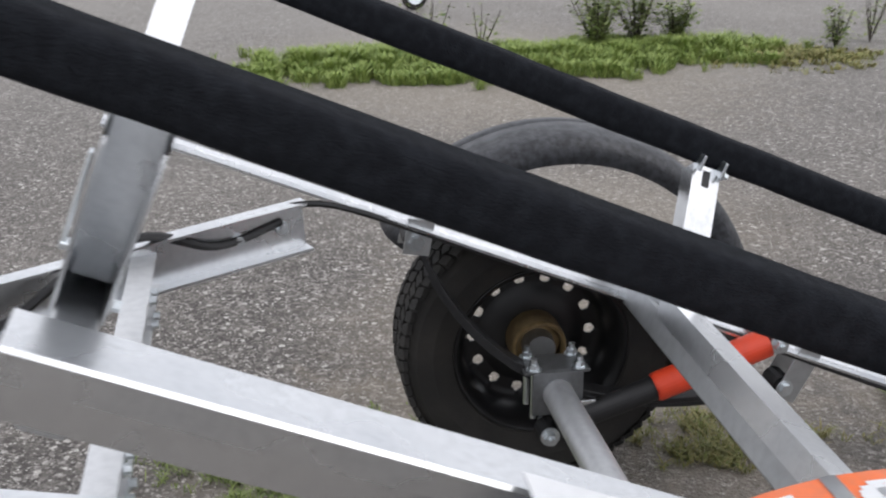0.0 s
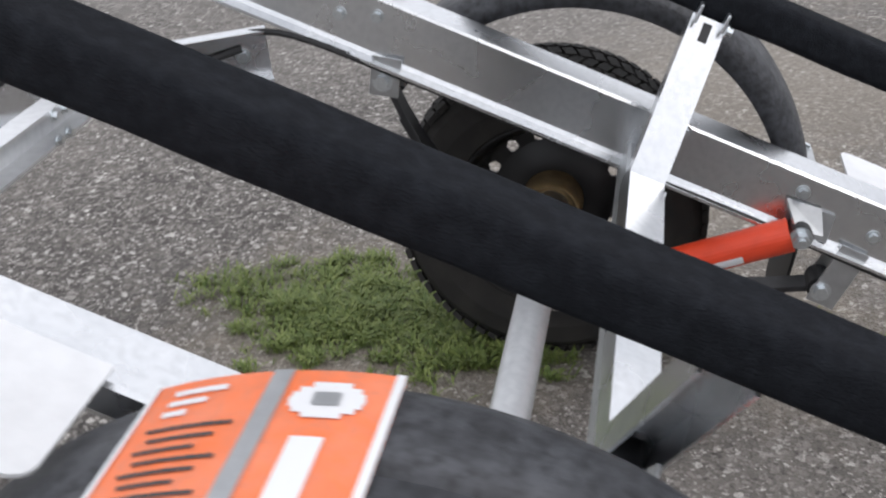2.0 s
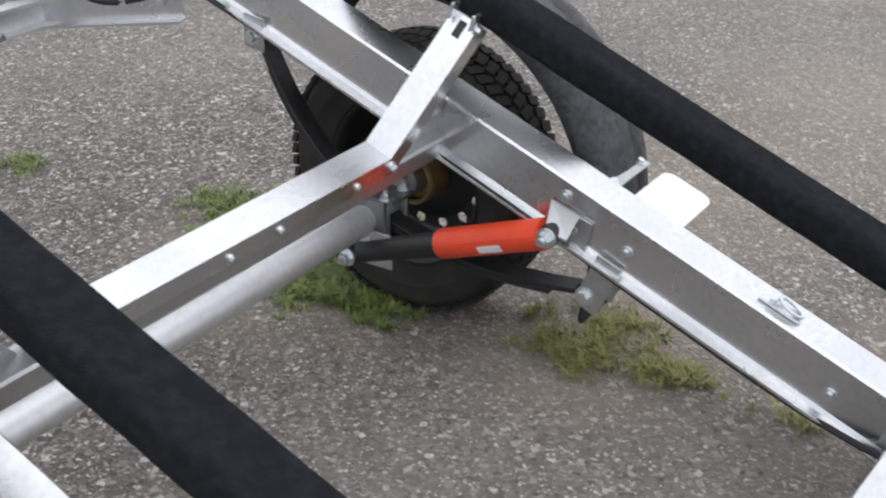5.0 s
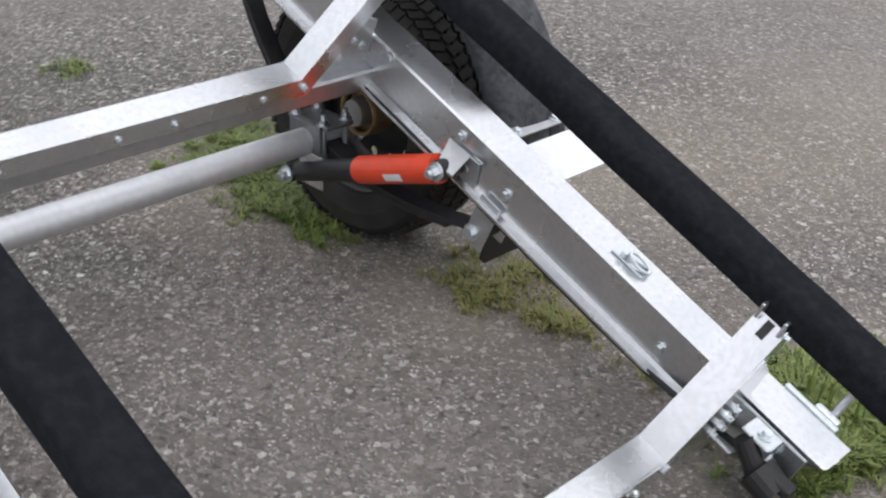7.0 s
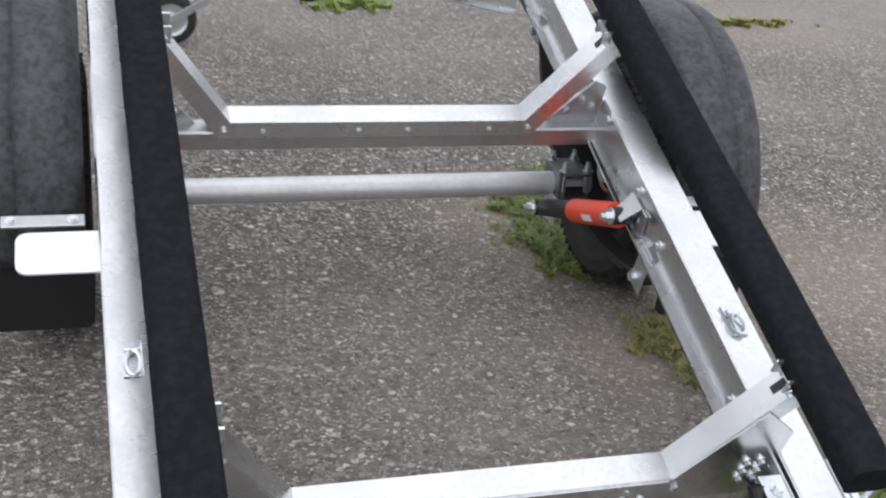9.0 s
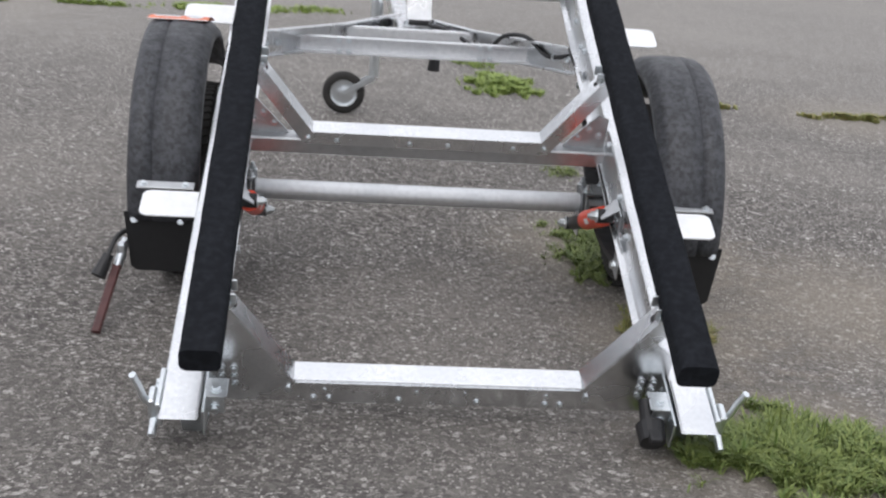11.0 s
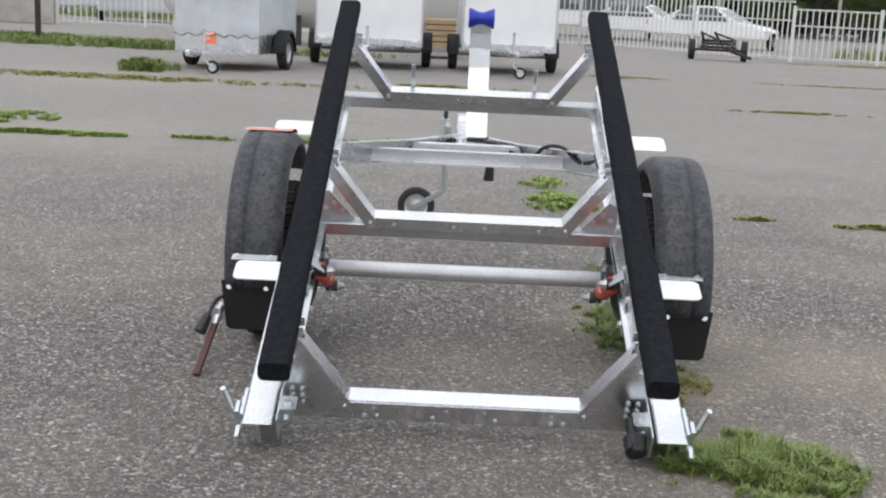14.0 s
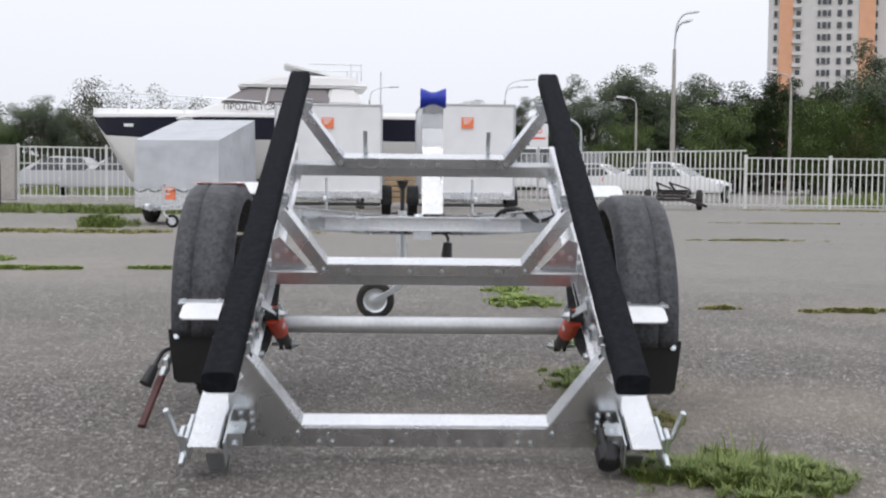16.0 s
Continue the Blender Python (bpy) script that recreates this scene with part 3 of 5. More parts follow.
for s in (-1, 1):
    m = ON_GROUND @ pose(s * 0.70, AX_Y, AX_Z) @ (pose(0, 0, 0, 0, 0, 180) if s < 0 else Matrix.Identity(4))
    wheel = tagged(new("wheel"), "black steel wheel with a treaded tyre")
    wheel.parent = trailer
    wheel.matrix_basis = m
    tyre = part("tyre", tyre_mesh(0.281, 0.165, 0.172), RUBBER, wheel)
    bm = bm_new()
    for k in range(66):
        for q, (x0, x1, skew) in enumerate(((-0.078, -0.047, 0.35), (-0.041, -0.004, -0.30), (0.004, 0.041, 0.30), (0.047, 0.078, -0.35))):
            a = 2 * math.pi * (k + 0.5 * (q % 2)) / 66
            outer = 0.0865 if q in (0, 3) else 0
            box(bm, (0, 0, 0), (x1 - x0, 0.0205, 0.010), Matrix.Rotation(a, 4, "X") @ Matrix.Translation(((x0 + x1) / 2, 0, 0.282 if not outer else 0.2805)) @ Matrix.Rotation(skew, 4, "Z") @ Matrix.Rotation((0.12 if q == 3 else -0.12) if outer else 0, 4, "Y"))
    part("tread", bm, RUBBER, tyre, "worn block tread")
    bm = bm_new()
    prof = [(0.178, -0.072), (0.172, -0.066), (0.160, -0.05), (0.155, 0.0), (0.148, 0.022), (0.1325, 0.028), (0.112, 0.027), (0.100, 0.022), (0.070, 0.012), (0.055, 0.012), (0.0, 0.012)]
    prof = prof[:5] + [(0.1360 - 0.0027 * k, 0.0275) for k in range(10)] + prof[7:]
    lathe(bm, prof, Matrix.Identity(4), 224)
    gone = []
    for f in bm.faces:
        c = f.calc_center_median()
        a = math.atan2(c.z, c.y) * 14 / (2 * math.pi)
        if math.hypot((a - round(a)) * 2 * math.pi / 14 * 0.124, math.hypot(c.y, c.z) - 0.124) < 0.0108 and c.x > 0.02:
            gone.append(f)
    bmesh.ops.delete(bm, geom=gone, context="FACES")
    bmesh.ops.solidify(bm, geom=list(bm.faces), thickness=0.003)
    part("rim", bm, RIM, wheel, "black steel rim with a ring of vent holes", smooth=True)
    bm = bm_new()
    lathe(bm, [(0.046, -0.046), (0.050, -0.052), (0.054, -0.052), (0.057, -0.046), (0.058, 0.010)], Matrix.Identity(4), 36)
    cyl(bm, (-0.030, 0, 0), (0.010, 0, 0), 0.047, seg=30)
    part("hub", bm, HUB, wheel, "greasy brown hub drum", smooth=False)
    bm = bm_new()
    cyl(bm, (-0.064, 0, 0), (-0.030, 0, 0), 0.030, 0.034, seg=24)
    part("hub_cap", bm, GALV_DULL, wheel)

    # leaf spring under the rail
    f, r = Vector(from_bed((s * 0.552, 0.055, -0.13))), Vector(from_bed((s * 0.552, -0.77, -0.18)))
    mid = Vector((s * 0.552, AX_Y, 0.262))
    for k, (q, th) in enumerate(((1.0, 0.010), (0.86, 0.009))):
        bm = bm_new()
        pts = []
        for i in range(15):
            u = i / 14
            uu = 0.5 + (u - 0.5) * q
            p = (1 - uu) ** 2 * f + 2 * uu * (1 - uu) * (2 * mid - (f + r) / 2) + uu * uu * r
            pts.append(p - Vector((0, 0, 0.0100 * k)))
        for a, b in zip(pts, pts[1:]):
            extrude(bm, rect(0.045, th, 0, 0, 0.001), a, b)
        if k == 0:
            spring = tp("leaf_spring", bm, SPRING, m=ON_GROUND)
        else:
            tp("spring_leaf", bm, SPRING, m=ON_GROUND, parent=spring)
    for e, v in ((r, -0.79), (f, 0.055)):
        bm = bm_new()
        cyl(bm, e + Vector((-0.026, 0, 0)), e + Vector((0.026, 0, 0)), 0.022, seg=18)
        tp("spring_eye", bm, SPRING, m=ON_GROUND, parent=spring)
        top = Vector(from_bed((s * 0.545, v, -0.10)))
        for dx in (-0.03, 0.03):
            bm = bm_new()
            extrude(bm, rect(0.004, 0.05, 0, 0, 0.001), e + Vector((dx, 0, -0.026)), top + Vector((dx, 0, 0.015)), (0, 1, 0))
            tp("hanger_plate", bm, GALV_DULL, m=ON_GROUND, parent=spring)
        bolts("bolt", [(e + Vector((-s * 0.033, 0, 0)), (-s, 0, 0))], spring, ON_GROUND, 0.012, 0.010)
    bm = bm_new()
    box(bm, (s * 0.545, AX_Y, 0.297), (0.075, 0.13, 0.008), bevel=0.002)
    box(bm, (s * 0.505, AX_Y, 0.255), (0.010, 0.10, 0.09), bevel=0.002)
    tp("spring_clamp", bm, CLAMP, m=ON_GROUND, parent=spring)
    for dy in (-0.045, 0.045):
        for dx in (-0.03, 0.03):
            bm = bm_new()
            cyl(bm, (s * 0.545 + dx, AX_Y + dy, 0.20), (s * 0.545 + dx, AX_Y + dy, 0.325), 0.006, seg=10)
            tp("u_bolt", bm, ZINC, m=ON_GROUND, parent=spring)
    bolts("nut", [((s * 0.545 + dx, AX_Y + dy, 0.302), (0, 0, 1)) for dx in (-0.03, 0.03) for dy in (-0.045, 0.045)], spring, ON_GROUND, 0.010, 0.010)
    bm = bm_new()
    box(bm, (s * 0.49, AX_Y - 0.035, 0.205), (0.006, 0.075, 0.075), bevel=0.002)
    tp("axle_bracket", bm, GALV, m=ON_GROUND, parent=spring)

    # shock absorber, from the rail down to the axle bracket
    pa, pb = Vector(from_bed((s * 0.488, -0.678, -0.083))), Vector((s * 0.492, AX_Y + 0.022, 0.181))
    d = (pb - pa).normalized()
    L = (pb - pa).length
    bm = bm_new()
    cyl(bm, pa + d * 0.015, pa + d * L * 0.52, 0.029, seg=28)
    cyl(bm, pa + d * L * 0.52, pa + d * (L * 0.52 + 0.004), 0.027, seg=28)
    shock = tp("shock_absorber", bm, RED, "red enamelled shock absorber with a black rod cover", m=ON_GROUND)
    bm = bm_new()
    cyl(bm, pa + d * (L * 0.52 + 0.004), pb - d * 0.02, 0.024, 0.022, seg=24)
    tp("rod_cover", bm, BLACKPART, m=ON_GROUND, parent=shock)
    for p in (pa, pb):
        bm = bm_new()
        cyl(bm, p + Vector((-0.022 * s, 0, 0)), p + Vector((0.022 * s, 0, 0)), 0.020, seg=18)
        tp("bushing", bm, BLACKPART, m=ON_GROUND, parent=shock)
        bm = bm_new()
        cyl(bm, p + Vector((-0.026 * s, 0, 0)), p + Vector((-0.022 * s, 0, 0)), 0.019, seg=18)
        cyl(bm, p + Vector((-0.040 * s, 0, 0)), p + Vector((-0.026 * s, 0, 0)), 0.013, seg=6)
        cyl(bm, p + Vector((-0.048 * s, 0, 0)), p + Vector((0.05 * s, 0, 0)), 0.007, seg=10)
        tp("shock_bolt", bm, ZINC, m=ON_GROUND, parent=shock)
    bm = bm_new()
    side = Vector((-s, 0, 0))
    c = pa + d * L * 0.26
    ring = []
    for a in np.linspace(-0.9, 0.5, 8):
        n_ = (side * math.cos(a) + Vector((0, 0, 1)) * math.sin(a)).normalized()
        n_ = (n_ - d * n_.dot(d)).normalized()
        ring.append((bm.verts.new(c - d * 0.026 + n_ * 0.0296), bm.verts.new(c + d * 0.026 + n_ * 0.0296)))
    for (a0, a1), (b0, b1) in zip(ring[1:4], ring[2:5]):
        bm.faces.new((a0, a1, b1, b0))
    for v in [v for v in bm.verts if not v.link_faces]:
        bm.verts.remove(v)
    tp("paper_label", bm, WHITE, "small worn white paper label", m=ON_GROUND, parent=shock)
    bm = bm_new()
    poly = [(-0.645, -0.050), (-0.725, -0.045), (-0.735, -0.095), (-0.66, -0.106)]
    f1 = [bm.verts.new((s * 0.5235, v, w)) for v, w in poly]
    g1 = [bm.verts.new((s * 0.5185, v, w)) for v, w in poly]
    bm.faces.new(f1)
    bm.faces.new(list(reversed(g1)))
    for i in range(4):
        j = (i + 1) % 4
        bm.faces.new((f1[i], g1[i], g1[j], f1[j]))
    wing = [(0.5205, -0.640, -0.048), (0.5205, -0.700, -0.043), (0.472, -0.710, -0.068), (0.472, -0.668, -0.077)]
    f1 = [bm.verts.new((s * x, v, w)) for x, v, w in wing]
    g1 = [bm.verts.new((s * x, v, w - 0.005)) for x, v, w in wing]
    bm.faces.new(f1)
    bm.faces.new(list(reversed(g1)))
    for i in range(4):
        j = (i + 1) % 4
        bm.faces.new((f1[i], g1[i], g1[j], f1[j]))
    bmesh.ops.recalc_face_normals(bm, faces=bm.faces)
    tp("shock_bracket", bm, GALV_DULL, parent=shock)

    # plastic fender, tipped with the bed
    fc = Vector((0, -0.145, 0.324)) if s < 0 else Vector((0, -0.208, 0.305))
    tilt = 22.3
    R = 0.427 if s < 0 else 0.421
    bm = bm_new()
    fx0, fx1 = 0.628, 0.822
    lipped = [(R - 0.052, fx0), (R - 0.026, fx0), (R - 0.006, fx0 + 0.020), (R, fx0 + 0.035), (R + 0.003, fx0 + 0.085), (R + 0.003, fx0 + 0.120), (R - 0.004, fx0 + 0.123), (R - 0.004, fx0 + 0.127),
              (R + 0.002, fx0 + 0.130), (R - 0.001, fx1 - 0.022), (R - 0.012, fx1 - 0.006), (R - 0.03, fx1)]
    lipped = [(r_, s * x) for r_, x in lipped]
    lathe(bm, lipped, Matrix.Translation(fc), 44, (radians(90 + tilt - 78), radians(90 + tilt + 76)))
    bmesh.ops.recalc_face_normals(bm, faces=bm.faces)
    bmesh.ops.solidify(bm, geom=list(bm.faces), thickness=0.004)
    fender = tp("fender", bm, FENDER, "dusty black plastic mudguard over the wheel", m=ON_GROUND, smooth=True)
    bm = bm_new()
    e = fc + Vector((0, R * math.cos(radians(90 + tilt + 76)), R * math.sin(radians(90 + tilt + 76))))
    prof = [(0.612, 0.0), (0.828, 0.0), (0.815, -0.165), (0.80, -0.178), (0.630, -0.178), (0.617, -0.165)]
    f1 = [bm.verts.new((s * x, e.y + 0.01 - 0.16 * z, e.z + 0.02 + z)) for x, z in prof]
    g1 = [bm.verts.new((s * x, e.y + 0.016 - 0.16 * z, e.z + 0.02 + z)) for x, z in prof]
    bm.faces.new(f1)
    bm.faces.new(list(reversed(g1)))
    for i in range(6):
        j = (i + 1) % 6
        bm.faces.new((f1[i], g1[i], g1[j], f1[j]))
    bmesh.ops.recalc_face_normals(bm, faces=bm.faces)
    tp("mudflap", bm, FLAP, m=ON_GROUND, parent=fender)
    bolts("bolt", [((s * x, e.y + 0.006, e.z), (0, -1, 0.2)) for x in (0.675, 0.80)], fender, ON_GROUND, 0.0066)

    # fender carrying straps and bright step plates at both ends
    bm = bm_new()
    box(bm, (s * 0.705, -0.690, -0.036), (0.150, 0.030, 0.006), bevel=0.002)
    tp("fender_strap", bm, GALV_DULL, parent=fender)
    bolts("bolt", [((s * x, -0.690, -0.033), (0, 0, 1)) for x in (0.652, 0.762)], fender, BED, 0.007, 0.005)
    for v0, v1, w0 in ((-0.846, -0.744, -0.014), (0.075, 0.185, 0.010)):
        bm = bm_new()
        x0, x1, q = 0.600, 0.752, 0.022
        outline = [(x0, v0), (x1 - q, v0)] + [(x1 - q + q * math.sin(k * math.pi / 8), v0 + q - q * math.cos(k * math.pi / 8)) for k in range(1, 5)]
        outline += [(x1 - q + q * math.cos(k * math.pi / 8), v1 - q + q * math.sin(k * math.pi / 8)) for k in range(0, 5)] + [(x0, v1)]
        lo = [bm.verts.new((s * x, v, w0)) for x, v in outline]
        hi = [bm.verts.new((s * x, v, w0 + 0.004)) for x, v in outline]
        bm.faces.new(hi)
        bm.faces.new(list(reversed(lo)))
        for i in range(len(outline)):
            j = (i + 1) % len(outline)
            bm.faces.new((lo[i], lo[j], hi[j], hi[i]))
        bmesh.ops.recalc_face_normals(bm, faces=bm.faces)
        tp("step_plate", bm, WHITE_PLATE, "white coated step plate")

# orange product label on the near fender
bm = bm_new()
fc = Vector((0, -0.145, 0.324))
R2 = 0.4325
la = np.linspace(radians(69.5), radians(95.5), 9)
cols = []
for a in la:
    cols.append([bm.verts.new((-x, fc.y + R2 * math.cos(a), fc.z + R2 * math.sin(a))) for x in (0.648, 0.72, 0.82)])
for a, b in zip(cols, cols[1:]):
    for k in range(2):
        bm.faces.new((a[k], a[k + 1], b[k + 1], b[k]))
label_ob = tp("label_sheet", bm, ORANGE, "creased orange printed label stuck on the mudguard", m=ON_GROUND)


def on_label(u0, u1, w0, w1, mat, name, lift=0.0012):
    """A patch of print on the label; u runs round the arch (0 to 1), w across it."""
    bm = bm_new()
    cols = []
    for u in np.linspace(u0, u1, 4):
        a = la[0] + (la[-1] - la[0]) * u
        cols.append([bm.verts.new((-(0.648 + 0.172 * w), fc.y + (R2 + lift) * math.cos(a), fc.z + (R2 + lift) * math.sin(a))) for w in (w0, w1)])
    for a, b in zip(cols, cols[1:]):
        bm.faces.new((a[0], a[1], b[1], b[0]))
    tp(name, bm, mat, m=ON_GROUND, parent=label_ob)


on_label(0.50, 0.58, 0.0, 1.0, GALV_DULL, "tape_strip")
on_label(0.68, 0.80, 0.48, 0.92, WHITE, "print_bar")
for k in range(7):
    q = math.sqrt(max(0.05, 1 - ((k - 3) / 3.5) ** 2))
    on_label(0.75 - 0.14 * q, 0.75 + 0.14 * q, 0.10 + 0.036 * k, 0.10 + 0.036 * (k + 1), WHITE, "emblem")
on_label(0.70, 0.80, 0.18, 0.27, GALV_DULL, "emblem_core", 0.0024)
for k in range(8):
    on_label(0.10 + 0.03 * (k % 2), 0.44 - 0.05 * (k % 3), 0.36 + 0.075 * k, 0.385 + 0.075 * k, PRINT, "print_bar")
for k in range(3):
    on_label(0.12, 0.34 - 0.06 * k, 0.08 + 0.08 * k, 0.12 + 0.08 * k, WHITE, "print_bar")
on_label(0.0, 0.025, 0.0, 1.0, WHITE, "label_edge")
on_label(0.965, 1.0, 0.0, 1.0, WHITE, "label_edge")

# ---- drawbar of the trailer ----
TBY, TBZ = 0.570, 0.588
bm = bm_new()
extrude(bm, [(-0.02, -0.03), (0.02, -0.03), (0.02, 0.03), (-0.02, 0.03), (-0.02, 0.025), (0.015, 0.025), (0.015, -0.025), (-0.02, -0.025)], (-0.478, TBY, TBZ), (0.482, TBY, TBZ))
hinge = tp("hinge_beam", bm, HINGE_ZINC, m=ON_GROUND)
bolts("bolt", [((x, TBY - 0.02, TBZ + z), (0, -1, 0)) for x in (-0.455, -0.27, -0.235, 0.235, 0.27, 0.455) for z in (-0.02, 0.02)], hinge, ON_GROUND, 0.0068)
for s in (-1, 1):
    bm = bm_new()
    prof = [(-0.003, -0.045), (0.032, -0.045), (0.032, -0.040), (0.002, -0.040), (0.002, 0.040), (0.032, 0.040), (0.032, 0.045), (-0.003, 0.045)]
    prof = [(x * s, y) for x, y in prof]
    extrude(bm, prof, (s * 0.535, 0.30, 0.62), (s * 0.255, 0.94, 0.572))
    extrude(bm, prof, (s * 0.255, 0.94, 0.572), (s * 0.045, 1.50, 0.545))
    bmesh.ops.recalc_face_normals(bm, faces=bm.faces)
    arm = tp("drawbar_arm", bm, GALV, m=ON_GROUND)
    bolts("bolt", [(Vector((s * 0.535, 0.30, 0.62)).lerp(Vector((s * 0.255, 0.94, 0.572)), u) + Vector((-s * 0.004, 0, 0)), (-s, -0.4, 0)) for u in (0.06, 0.18, 0.55)], arm, ON_GROUND, 0.0085)
bm = bm_new()
box(bm, (0, 0.93, 0.572), (0.49, 0.006, 0.062), bevel=0.002)
box(bm, (0, 0.945, 0.604), (0.49, 0.035, 0.005), bevel=0.002)
tp("cross_plate", bm, HINGE_ZINC, m=ON_GROUND)
bm = bm_new()
extrude(bm, rect(0.08, 0.08, 0, 0, 0.006), (0, 0.95, 0.545), (0, 2.75, 0.505))
drawbar = tp("drawbar", bm, GALV, m=ON_GROUND)
bm = bm_new()
box(bm, (0, 2.83, 0.53), (0.075, 0.20, 0.06), bevel=0.015)
cyl(bm, (0, 2.90, 0.47), (0, 2.90, 0.56), 0.042, seg=20)
tp("coupling", bm, ZINC, m=ON_GROUND)
# bow post with its roller
bm = bm_new()
pts = [(1.20, 0.585), (1.34, 0.83), (1.39, 0.93), (1.415, 1.02), (1.415, 1.09), (1.40, 1.135)]
rows_ = []
for y, z in pts:
    rows_.append([bm.verts.new((x + 0.048, y + dy, z)) for x, dy in ((-0.05, 0.05), (-0.05, 0), (0.05, 0), (0.05, 0.05))])
for a, b in zip(rows_, rows_[1:]):
    for k in range(3):
        bm.faces.new((a[k], a[k + 1], b[k + 1], b[k]))
bmesh.ops.solidify(bm, geom=list(bm.faces), thickness=0.004)
bmesh.ops.recalc_face_normals(bm, faces=bm.faces)
box(bm, (0.048, 1.22, 0.588), (0.13, 0.14, 0.008))
post = tp("bow_post", bm, GALV, m=ON_GROUND)
bm = bm_new()
lathe(bm, [(0.0, -0.062), (0.048, -0.062), (0.046, -0.05), (0.030, -0.012), (0.030, 0.012), (0.046, 0.05), (0.048, 0.062), (0.0, 0.062)], Matrix.Translation((0.048, 1.40, 1.165)), 28)
bmesh.ops.recalc_face_normals(bm, faces=bm.faces)
tp("bow_roller", bm, BLUE, "blue moulded bow roller", m=ON_GROUND, parent=post)
bolts("bolt", [((x, 1.17, 0.592), (0, 0, 1)) for x in (-0.005, 0.10)], post, ON_GROUND, 0.011, 0.012)
bm = bm_new()
box(bm, (0.048, 1.17, 0.602), (0.09, 0.03, 0.02), bevel=0.004)
tp("post_foot", bm, BLACKPART, m=ON_GROUND, parent=post)
# jockey wheel
JX, JY = -0.105, 2.16
bm = bm_new()
cyl(bm, (JX, JY, 0.19), (JX, JY, 0.60), 0.024, seg=20)
cyl(bm, (JX, JY, 0.42), (JX, JY, 0.56), 0.030, seg=20)
jockey = tp("jockey_stand", bm, ZINC, m=ON_GROUND)
bm = bm_new()
cyl(bm, (JX, JY, 0.60), (JX, JY, 0.73), 0.012, seg=10)
cyl(bm, (JX, JY, 0.72), (JX, JY, 0.765), 0.016, 0.034, seg=16)
tp("crank_knob", bm, BLACKPART, m=ON_GROUND, parent=jockey)
bm = bm_new()
for dy in (-0.03, 0.03):
    extrude(bm, rect(0.03, 0.005, 0, 0, 0.001), (JX, JY + dy, 0.19), (JX - 0.145, JY + dy, 0.105), (0, 1, 0))
cyl(bm, (JX - 0.145, JY - 0.035, 0.105), (JX - 0.145, JY + 0.035, 0.105), 0.008, seg=10)
tp("jockey_fork", bm, ZINC, m=ON_GROUND, parent=jockey)
turned = Matrix.Translation((JX - 0.145, JY, 0.105)) @ pose(0, 0, 0, 0, 0, 90)
bm = bm_new()
lathe(bm, [(0.066, -0.022), (0.085, -0.026), (0.100, -0.018), (0.105, 0), (0.100, 0.018), (0.085, 0.026), (0.066, 0.022)], turned, 36)
bmesh.ops.recalc_face_normals(bm, faces=bm.faces)
tp("jockey_tyre", bm, RUBBER, m=ON_GROUND, smooth=True, parent=jockey)
bm = bm_new()
lathe(bm, [(0.067, -0.018), (0.05, -0.010), (0.025, -0.020), (0.0, -0.020)], turned, 30)
lathe(bm, [(0.067, 0.018), (0.05, 0.010), (0.025, 0.020), (0.0, 0.020)], turned, 30)
bmesh.ops.recalc_face_normals(bm, faces=bm.faces)
tp("jockey_rim", bm, ZINC, m=ON_GROUND, smooth=True, parent=jockey)
# wiring over the hinge beam
bm = bm_new()
sweep(bm, [(0.515, 0.34, 0.63), (0.46, 0.45, 0.61), (0.40, 0.56, 0.655), (0.33, 0.66, 0.64), (0.27, 0.80, 0.56), (0.16, 1.0, 0.60), (0.09, 1.12, 0.60), (0.10, 1.18, 0.61)], 0.008)
tp("cable", bm, BLACKPART, m=ON_GROUND)
bm = bm_new()
sweep(bm, [(0.10, 1.20, 0.53), (0.12, 1.18, 0.50), (0.12, 1.17, 0.47)], 0.007)
cyl(bm, (0.12, 1.17, 0.48), (0.115, 1.17, 0.41), 0.020, 0.026, seg=14)
tp("plug", bm, BLACKPART, m=ON_GROUND)

